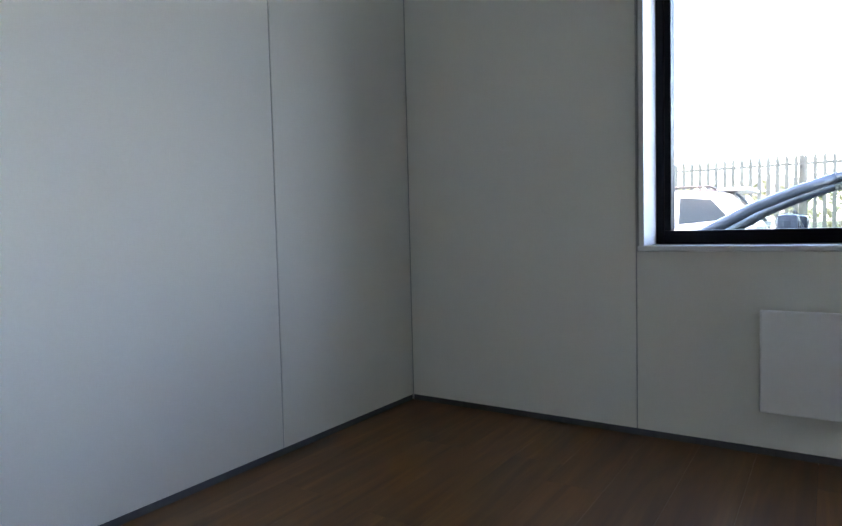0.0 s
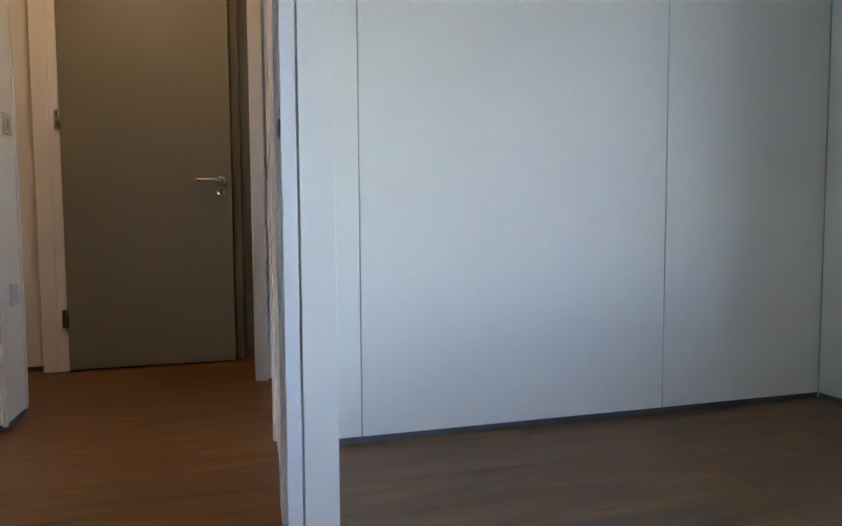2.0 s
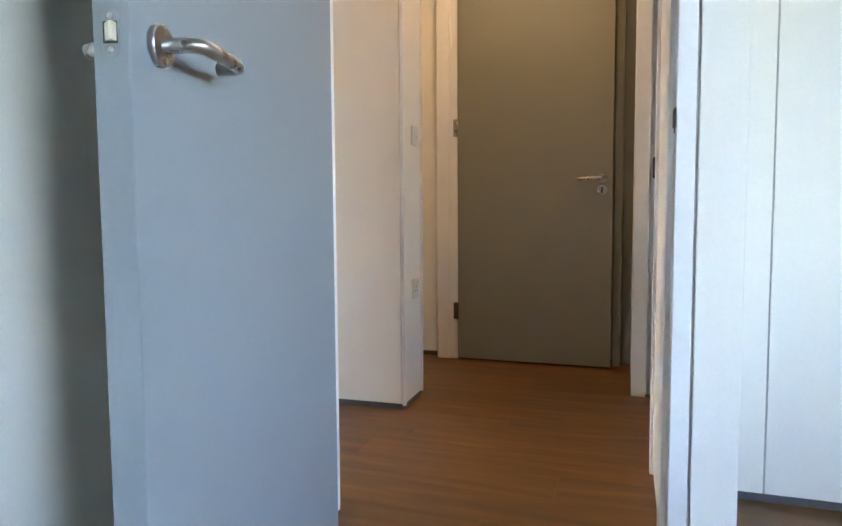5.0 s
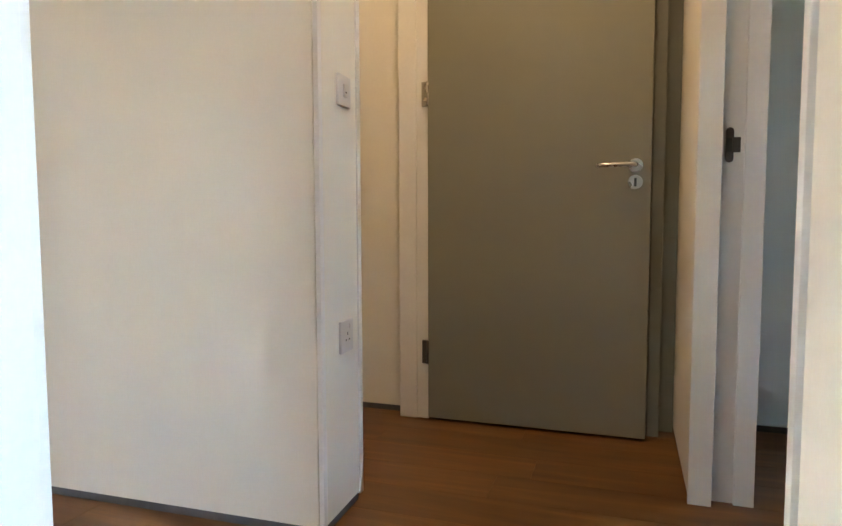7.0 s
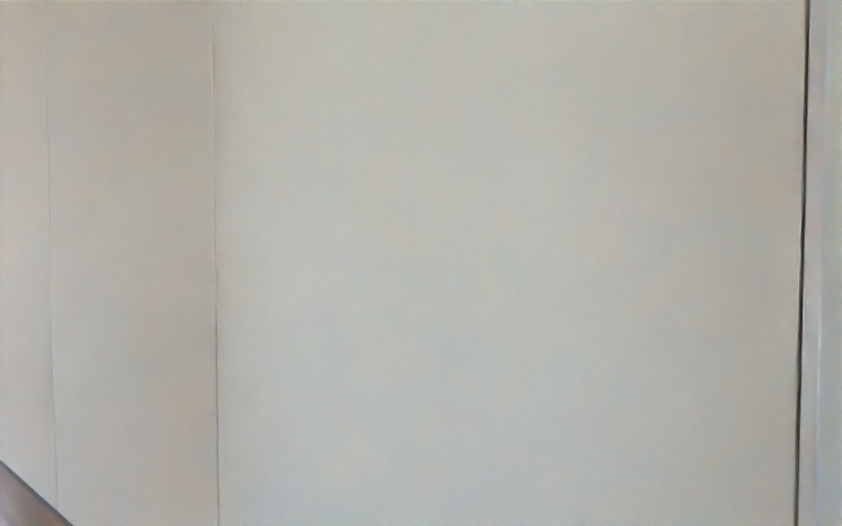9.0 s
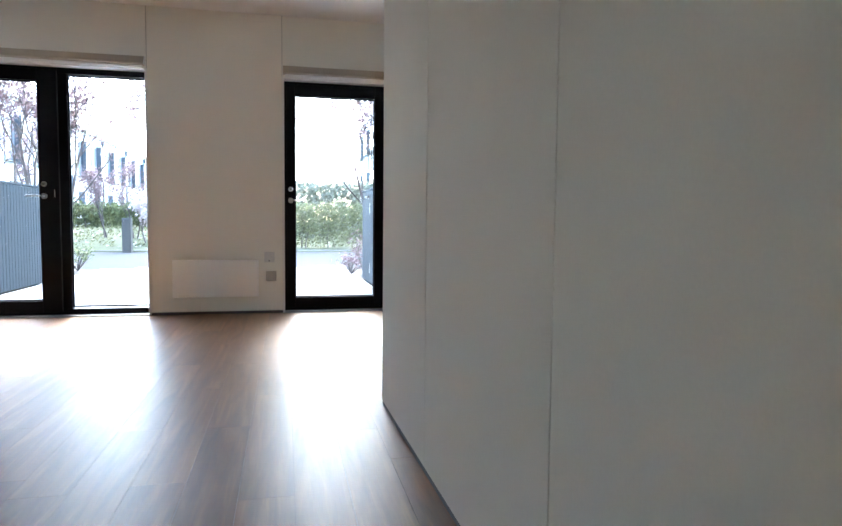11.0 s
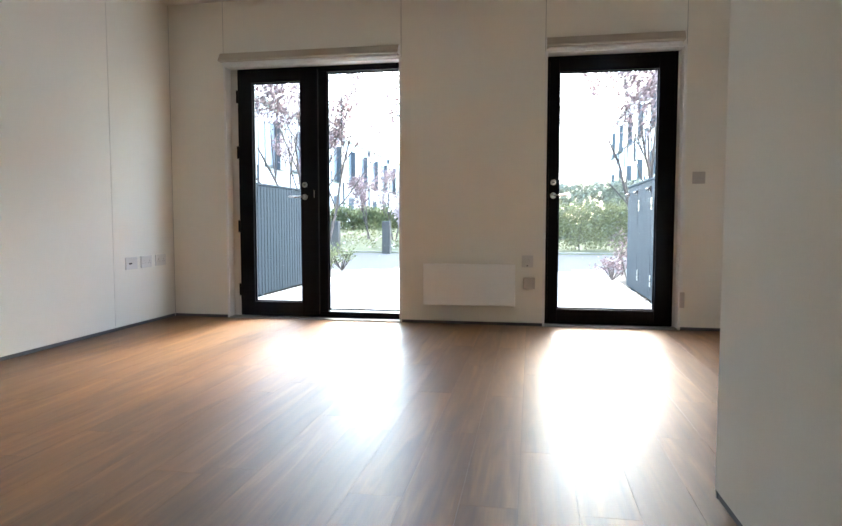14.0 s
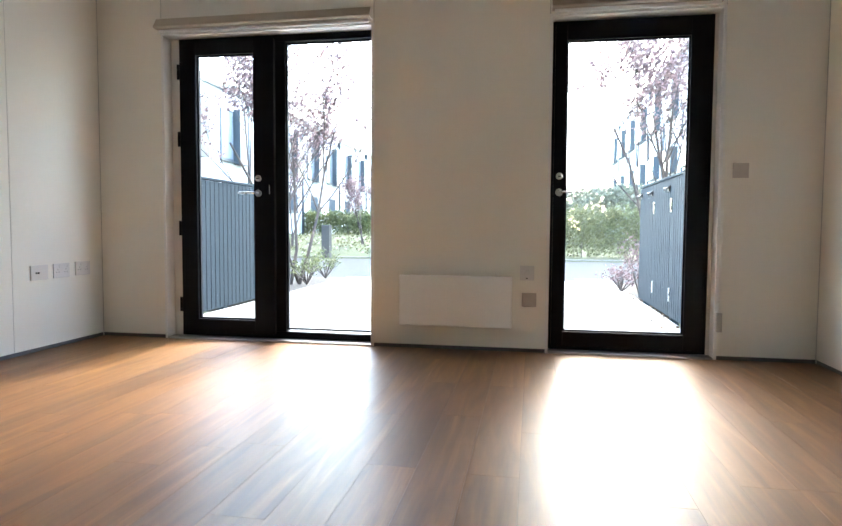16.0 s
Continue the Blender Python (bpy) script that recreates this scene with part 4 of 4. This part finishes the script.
def hedge(label, x0, x1, y0, y1, z0, z1, mat, seed, count, size):
    rng = random.Random(seed)
    t = thing("hedge", ((x0 + x1) / 2, (y0 + y1) / 2, z0), label, "hedge")
    wood, crown = bmesh.new(), bmesh.new()
    for _ in range(int(abs(y1 - y0) * 5)):
        p = Vector((rng.uniform(x0, x1), rng.uniform(y0, y1), z0 - 0.05))
        q = p + Vector((rng.gauss(0, 0.1), rng.gauss(0, 0.15), (z1 - z0) * rng.uniform(0.6, 0.95)))
        tube(wood, [p, (p + q) / 2 + Vector((rng.gauss(0, 0.05), rng.gauss(0, 0.05), 0)), q], [0.018, 0.012, 0.005], 5, cap=False)
    for _ in range(count):
        z = rng.random()
        top = z1 + 0.25 * noise.noise(Vector((0, rng.uniform(y0, y1) * 0.8, 3)))
        leaf_cloud(crown, rng, (rng.uniform(x0, x1), rng.uniform(y0, y1), z0 + 0.12 + (top - z0 - 0.1) * z ** 0.8), 0.22, 7, size)
    tagged(part("stems", wood, M_BARK, t), kind="stuff")
    tagged(part("leaves", crown, mat, t), kind="stuff")


hedge("loose pale green hedge of young stems beyond the road", -25.6, -24.6, -2.2, 9.0, GY - 0.1, 1.50, M_LEAF_Y, 31, 3000, 0.055)
hedge("hazy belt of distant trees behind the young hedge", -44.0, -40.0, -0.5, 7.6, GY - 0.1, 3.3, M_LEAF_FAR, 36, 3000, 0.11)
hedge("clipped green hedge in front of the white houses", -34.0, -33.0, -14.0, -2.8, 0.42, 1.58, M_LEAF_G, 32, 1500, 0.09)
hedge("clipped green hedge along the house fronts", -56.0, -34.2, -9.4, -8.6, 0.35, 1.50, M_LEAF_G, 33, 700, 0.12)


# ---- rubble and tufts on the far verge ----
rng = random.Random(52)
rubble = bmesh.new()
for _ in range(420):
    x, y = rng.uniform(-30, -23.6), rng.uniform(-12, -2.4)
    z = ground_z(x, y) + 0.02
    r = rng.uniform(0.03, 0.13)
    ring_pts = [rubble.verts.new((x + r * rng.uniform(0.7, 1.2) * math.cos(a), y + r * rng.uniform(0.7, 1.2) * math.sin(a), z - 0.03)) for a in (0, 1.26, 2.51, 3.77, 5.03)]
    tip = rubble.verts.new((x, y, z + r * rng.uniform(0.3, 0.7)))
    for k in range(5):
        rubble.faces.new((ring_pts[k], ring_pts[(k + 1) % 5], tip))
tagged(new("rubble", mesh_of("rubble", rubble, M_STONE)), "pale stones scattered over the rough verge", "stones", kind="stuff")
tufts = bmesh.new()
for _ in range(900):
    x, y = rng.uniform(-32, -23.4), rng.uniform(-13, -2.4)
    leaf_cloud(tufts, rng, (x, y, ground_z(x, y) + 0.06), 0.12, 4, 0.06)
tagged(new("verge_plants", mesh_of("verge_plants", tufts, M_LEAF_Y)), "low pale green plants on the rough verge", "plants", kind="stuff")


# ---- bollards ----
def bollard(base):
    t = thing("bollard", base, "weathered square timber bollard beyond the road", "bollard", "timber bollards")
    x, y, z = base
    part("post", box(x - 0.13, x + 0.13, y - 0.13, y + 0.13, z - 0.1, z + 1.0, 0.012), M_BOLLARD, t)
    part("cap", prism(bmesh.new(), [(x - 0.13, z + 1.001), (x + 0.13, z + 1.001), (x + 0.11, z + 1.03), (x - 0.11, z + 1.03)], "y", y - 0.128, y + 0.128), M_BOLLARD, t)


bollard((-22.3, -6.0, GY - 0.05))
bollard((-22.3, -4.25, GY - 0.05))


# ---- terraced houses ----
def house(name, x, y, face, width, tall, floors, label, group):
    """A white rendered terraced house: walls, flat roof with coping, tall upper windows with dark side panels, small lower windows, downpipe."""
    t = thing(name, (x, y, 0), label, "house", group)
    d = -face * 7.0
    part("wall", box(x, x + width - 0.02, y, y + d, -0.2, tall, 0.01), M_EXT, t)
    roof = part("roof", box(x, x + width - 0.02, y + face * 0.06, y + d, tall + 0.002, tall + 0.22, 0.01), M_ROOF, t)
    part("coping", box(x, x + width - 0.02, y + face * 0.10, y + face * 0.062, tall - 0.05, tall + 0.24, 0.008), M_PALISADE, roof)
    part("downpipe", tube(bmesh.new(), [(x + 0.12, y + face * 0.08, 0), (x + 0.12, y + face * 0.08, tall - 0.2)], 0.055, 8), M_PANELDK, t)
    part("hopper", box(x + 0.02, x + 0.24, y + face * 0.01, y + face * 0.18, tall - 0.38, tall - 0.12, 0.01), M_PANELDK, t)

    def window(a, w, z0, z1, panel):
        wd = part("window", box(a, a + w, y - face * 0.02, y + face * 0.035, z0, z1, 0.006), M_PANELDK, t)
        part("pane", box(a + 0.07, a + w - 0.07, y + face * 0.036, y + face * 0.042, z0 + 0.07, z1 - 0.07), M_WIN if not panel else M_PALEPANE, wd)
        part("sill", box(a - 0.04, a + w + 0.04, y + face * 0.001, y + face * 0.10, z0 - 0.06, z0 - 0.002, 0.006), M_PALISADE, wd)
        if panel:
            part("side_panel", box(a - 0.75, a - 0.05, y + face * 0.001, y + face * 0.28, z0 - 0.1, z1 + 0.1, 0.008), M_PANELDK, wd, "dark projecting side panel")
    if floors > 2:
        for z0, z1 in ((4.25, 5.75), (7.5, 9.9)):
            wd = part("window", box(x + 1.2, x + 3.9, y + face * 0.001, y + face * 0.40, z0, z1, 0.01), M_PANELDK, t, "dark projecting window bay")
            part("pane", box(x + 1.45, x + 3.65, y + face * 0.401, y + face * 0.407, z0 + 0.15, z1 - 0.15), M_PALEPANE, wd)
        window(x + 1.9, 1.1, 1.0, 2.6, False)
        return t
    for k in range(2):
        window(x + 1.3 + k * width / 2, 1.0, 3.35, 5.25, True)
        window(x + 0.75 + k * width / 2, 1.1, 1.60, 2.50, False)
    return t


first = house("terraced_house", -27.0, -10.9, 1, 6.0, 5.95, 2, "white rendered two-storey terraced house with dark window panels", "terrace beyond the hedge")
for k in range(1, 8):
    copy_thing(first, pose(-27.0 - 6.0 * k, -10.9, 0))
copy_thing(first, pose(-21.0, -10.9, 0))
second = house("terraced_house", -46.0, 8.8, -1, 5.2, 11.0, 3, "white rendered three-storey terraced house with dark window panels", "terrace behind the bin store")
# Negative k: unseen houses added to block sky light from the living room's side wall.
for k in (-4, -3, -2, -1, 1, 2, 3, 4, 5):
    copy_thing(second, pose(-46.0 - 5.2 * k, 8.8, 0))


for ob in set(bpy.data.objects) - BEFORE - {EAST, LAND}:
    if ob.parent is None:
        ob.location.x -= 0.475


# ---- cars and steel fence outside the bedroom ----
def car(label, y_nose, x, paint, profile, roof_line, side_windows, seed, z=GY - 0.22, half=0.88, clear=False):
    """A parked car, nose to +y. profile: the body's outline (along, height); roof_line: the glasshouse; side_windows: outlines on the flank."""
    t = thing("car", (x, y_nose - 2.1, z), label, "car", "parked cars")

    def yz(p):
        return (y_nose - p[0], z + p[1])
    bm = prism(bmesh.new(), [yz(p) for p in profile], "x", x - half, x + half)
    bmesh.ops.bevel(bm, geom=list(bm.edges), offset=0.05, segments=3, affect="EDGES")
    for f in bm.faces:
        f.smooth = True
    part("body", bm, paint, t)
    if clear:
        def edge(p, sx):
            return Vector((x + sx * (half - 0.06 - 0.17 * (p[1] - 0.85) / 0.55), *yz(p)))
        crown = [(a, b) for a, b in roof_line[1:4]]
        shell = bmesh.new()
        tops = [[shell.verts.new(edge(p, sx) + Vector((0, 0, dz))) for sx in (-1, -0.5, 0, 0.5, 1) for dz in (0.02 * (1 - abs(sx)),)] for p in crown]
        lows = [[shell.verts.new(v.co - Vector((0, 0, 0.04))) for v in r] for r in tops]
        for a, b, c, d in ((tops[k], tops[k + 1], lows[k], lows[k + 1]) for k in range(len(crown) - 1)):
            for q in range(4):
                shell.faces.new((a[q], a[q + 1], b[q + 1], b[q]))
                shell.faces.new((c[q], d[q], d[q + 1], c[q + 1]))
            shell.faces.new((a[0], b[0], d[0], c[0]))
            shell.faces.new((a[4], c[4], d[4], b[4]))
        for q in range(4):
            shell.faces.new((tops[0][q], lows[0][q], lows[0][q + 1], tops[0][q + 1]))
            shell.faces.new((tops[-1][q], tops[-1][q + 1], lows[-1][q + 1], lows[-1][q]))
        part("roof", shell, paint, t)
        for sx in (-1, 1):
            a, b, c, d, e = (edge(p, sx) for p in roof_line)
            part("pillar", tube(bmesh.new(), [a, a * 0.75 + b * 0.25 + Vector((0, 0, 0.03)), a * 0.5 + b * 0.5 + Vector((0, 0, 0.05)), a * 0.25 + b * 0.75 + Vector((0, 0, 0.035)), b], [0.05, 0.045, 0.04, 0.04, 0.04], 10), paint, t)
            part("roof_edge", tube(bmesh.new(), [b, c, d], 0.04, 8), paint, t)
            part("pillar", tube(bmesh.new(), [d, d * 0.4 + e * 0.6 + Vector((0, 0, 0.04)), e], [0.05, 0.11, 0.12], 8), paint, t)
            part("pillar", tube(bmesh.new(), [edge((2.44, 0.93), sx), edge((2.44, 1.38), sx)], 0.035, 8), M_TYRE, t)
        for yy, ww in ((1.95, 0.24), (3.0, 0.5)):
            for sx in (-0.4, 0.4):
                part("seat_back", bx(bmesh.new(), x + sx - ww, x + sx + ww, y_nose - yy - 0.62, y_nose - yy - 0.48, z + 0.7, z + 1.12, 0.05), M_TYRE, t)
        part("dashboard", bx(bmesh.new(), x - half + 0.10, x + half - 0.10, y_nose - 1.75, y_nose - 1.05, z + 0.84, z + 1.00, 0.04), M_TYRE, t)
        part("door_trim", bx(bmesh.new(), x - half + 0.075, x - half + 0.11, y_nose - 3.4, y_nose - 1.2, z + 0.90, z + 1.005, 0.01), M_TYRE, t)
        side_glass = bmesh.new()
        lower = [edge((1.12, 0.98), -1), edge((3.55, 0.98), -1)]
        upper = [edge((3.25, 1.36), -1), edge((2.55, 1.40), -1), edge((1.95, 1.33), -1)]
        inset = Vector((0.02, 0, 0))
        outer = [side_glass.verts.new(p + inset) for p in lower + upper]
        inner = [side_glass.verts.new(p + inset + Vector((0.005, 0, 0))) for p in lower + upper]
        side_glass.faces.new(outer)
        side_glass.faces.new(inner[::-1])
        for k in range(5):
            side_glass.faces.new((outer[k], inner[k], inner[(k + 1) % 5], outer[(k + 1) % 5]))
        part("side_window", side_glass, M_CARPANE, t, "greenish tinted side glass")
        part("steering_wheel", tube(bmesh.new(), [Vector((x + 0.4 + 0.18 * math.cos(k * 0.5236), y_nose - 1.72 + 0.06 * math.sin(k * 0.5236), z + 0.98 + 0.17 * math.sin(k * 0.5236))) for k in range(13)], 0.015, 6), M_TYRE, t)
    bm = bmesh.new()
    n = len(roof_line)
    rows = []
    for sx in (-1, 1):
        rows.append([bm.verts.new((x + sx * (half - 0.06 - 0.17 * (p[1] - 0.85) / 0.55), *yz(p))) for p in roof_line])
    bm.faces.new(rows[0])
    bm.faces.new(rows[1][::-1])
    for k in range(n):
        bm.faces.new((rows[0][k], rows[0][(k + 1) % n], rows[1][(k + 1) % n], rows[1][k]))
    bmesh.ops.recalc_face_normals(bm, faces=bm.faces)
    bmesh.ops.bevel(bm, geom=list(bm.edges), offset=0.045, segments=3, affect="EDGES")
    if clear:
        bm.free()
        side_windows = []
    else:
        part("cabin", bm, paint, t)
    for outline in side_windows:
        for sx in (-1, 1):
            g = bmesh.new()
            vs = [g.verts.new((x + sx * (half - 0.06 - 0.17 * (p[1] - 0.85) / 0.55 + 0.004), *yz(p))) for p in outline]
            vi = [g.verts.new((x + sx * (half - 0.09 - 0.17 * (p[1] - 0.85) / 0.55), *yz(p))) for p in outline]
            g.faces.new(vs)
            g.faces.new(vi[::-1])
            for k in range(len(vs)):
                g.faces.new((vs[k], vi[k], vi[(k + 1) % len(vs)], vs[(k + 1) % len(vs)]))
            part("side_window", g, M_CARGLASS, t)
    if not clear:
        part("windscreen", prism(bmesh.new(), [yz((roof_line[0][0] + 0.02, roof_line[0][1] + 0.07)), yz((roof_line[1][0] - 0.12, roof_line[1][1] - 0.05)), yz((roof_line[1][0] - 0.17, roof_line[1][1] - 0.05)), yz((roof_line[0][0] - 0.03, roof_line[0][1] + 0.07))], "x", x - half + 0.24, x + half - 0.24), M_CARGLASS, t)
    for sx in (-1, 1):
        part("mirror", bx(bmesh.new(), x + sx * (half + 0.08) - 0.09, x + sx * (half + 0.08) + 0.09, y_nose - roof_line[0][0] - 0.80, y_nose - roof_line[0][0] - 0.66, z + 0.98, z + 1.12, 0.05), paint, t)
        part("headlight", bx(bmesh.new(), x + sx * (half - 0.22) - 0.15, x + sx * (half - 0.22) + 0.15, y_nose - 0.20, y_nose - 0.015, z + 0.60, z + 0.74, 0.03), M_LAMPGLASS, t)
        for a in (0.85, 3.45):
            w = part("wheel", tube(bmesh.new(), [(x + sx * (half - 0.19), y_nose - a, z + 0.32), (x + sx * (half - 0.16), y_nose - a, z + 0.32), (x + sx * (half + 0.0), y_nose - a, z + 0.32), (x + sx * (half + 0.02), y_nose - a, z + 0.32)], [0.28, 0.32, 0.32, 0.29], 28), M_TYRE, t)
            part("rim", disc(bmesh.new(), (x + sx * (half + 0.005), y_nose - a, z + 0.32), (sx, 0, 0), 0.21, 0.02), M_RIM, w)
        for a in (1.75, 2.75):
            part("door_handle", bx(bmesh.new(), x + sx * half - 0.02, x + sx * half + 0.03, y_nose - a - 0.28, y_nose - a - 0.10, z + 0.84, z + 0.87, 0.008), paint, t)
    return t


car("silver-blue hatchback parked outside the bedroom window", 0.87, 5.9, M_CAR_D,
    [(0.0, 0.35), (0.02, 0.62), (0.25, 0.74), (1.05, 0.93), (3.9, 1.00), (4.15, 0.78), (4.2, 0.35), (3.9, 0.22), (0.3, 0.22)],
    [(0.95, 0.88), (1.95, 1.36), (2.6, 1.43), (3.3, 1.38), (4.05, 0.93)],
    [], 1, clear=True)
suv = car("white estate car with roof rails parked by the steel fence", 3.98, 9.6, M_CAR_W,
    [(0.0, 0.40), (0.02, 0.72), (0.25, 0.86), (1.05, 0.98), (4.2, 1.02), (4.38, 0.85), (4.42, 0.40), (4.1, 0.26), (0.3, 0.26)],
    [(0.95, 0.95), (1.75, 1.46), (2.6, 1.53), (3.9, 1.47), (4.38, 1.0)],
    [[(1.30, 1.05), (1.85, 1.38), (2.50, 1.43), (2.50, 1.05)], [(2.58, 1.05), (2.58, 1.43), (3.25, 1.41), (3.25, 1.05)], [(3.33, 1.05), (3.33, 1.41), (3.72, 1.37), (3.95, 1.10)]], 2)
SZ = GY - 0.22
part("rear_window", prism(bmesh.new(), [(3.98 - 3.99, SZ + 1.43), (3.98 - 4.02, SZ + 1.44), (3.98 - 4.37, SZ + 1.08), (3.98 - 4.33, SZ + 1.07)], "x", 9.6 - 0.62, 9.6 + 0.62), M_CARGLASS, suv, "dark rear window")
part("spoiler", bx(bmesh.new(), 9.6 - 0.64, 9.6 + 0.64, 3.98 - 4.16, 3.98 - 3.78, SZ + 1.47, SZ + 1.515, 0.015), M_CAR_W, suv)
for sx in (-1, 1):
    part("roof_rail", tube(bmesh.new(), [(9.6 + sx * 0.6, 3.98 - 1.9, GY - 0.22 + 1.52), (9.6 + sx * 0.6, 3.98 - 2.0, GY + 1.35), (9.6 + sx * 0.6, 3.98 - 3.7, GY + 1.32), (9.6 + sx * 0.6, 3.98 - 3.8, GY + 1.26)], 0.018, 8), M_DARKMETAL, suv, "dark roof rail")

pf = thing("palisade_fence", (14, 0, GY), "tall grey-green steel palisade fence along the car park", "fence")
pale_mesh = mesh_of("pale", prism(bmesh.new(), [(-0.035, 0.0), (0.035, 0.0), (0.035, 2.12), (0.0, 2.24), (-0.035, 2.12)], "x", -0.008, 0.008), M_PALISADE)
for k in range(110):
    p = new("pale", pale_mesh)
    p.parent = pf
    p.location = (0, -9 + k * 0.155, -0.1)
for z in (0.35, 1.85):
    part("rail", box(14.01, 14.06, -9.2, 8.2, z, z + 0.05), M_PALISADE, pf)
for k in range(7):
    part("post", box(14.062, 14.14, -9 + k * 2.8, -8.92 + k * 2.8, GY - 0.2, 2.05), M_PALISADE, pf)
hedge("distant scrub behind the steel fence", 22.0, 26.0, -16.0, 20.0, GY - 0.1, 2.0, M_LEAF_Y, 35, 900, 0.14)

far = thing("building", (80, 4.2, GY), "pale brick low building far beyond the fence", "building")
part("wall", box(76, 88, 1.2, 7.2, -0.3, 3.9, 0.02), M_FARWALL, far)
part("roof", prism(bmesh.new(), [(0.9, 3.902), (7.5, 3.902), (5.6, 5.6), (2.8, 5.6)], "x", 75.7, 88.3), M_ROOF, far)
for k in range(3):
    wd = part("window", box(75.95, 76.05, 1.9 + k * 1.8, 2.9 + k * 1.8, 1.2, 2.6, 0.01), M_PANELDK, far)
    part("pane", box(75.94, 75.948, 1.98 + k * 1.8, 2.82 + k * 1.8, 1.28, 2.52), M_WIN, wd)

# ---- floor planks ----
floor = structure("floor", bx(box(WX - 0.02, BX + 0.01, LY - 0.02, 2.44, -0.0099, -0.0075), -1.05, BX + 0.01, SY - 0.02, LY - 0.0201, -0.0099, -0.0075), M_SUBFLOOR, "warm brown wood-look plank floor", "floor")
plank_meshes = {}
PW, PL = 0.18, 1.22
rng = random.Random(5)
y = LY - 0.01 - 6 * PW
while y < 2.44:
    x = WX - 0.02 - rng.uniform(0.1, 1.1)
    while x < BX + 0.01:
        a, b = max(x, WX - 0.02 if y > LY - 0.1 else -1.05), min(x + PL, BX + 0.01)
        if b - a > 0.03:
            key = round(b - a, 3)
            if key not in plank_meshes:
                h = key / 2 - 0.0005
                pm = bmesh.new()
                bx(pm, -h, h, -PW / 2 + 0.0005, PW / 2 - 0.0005, -0.007, 0.0)
                plank_meshes[key] = mesh_of("plank", pm, M_PLANK)
            p = new("plank", plank_meshes[key])
            p.parent = floor
            p.location = ((a + b) / 2, y + PW / 2, 0.0)
        x += PL
    y += PW
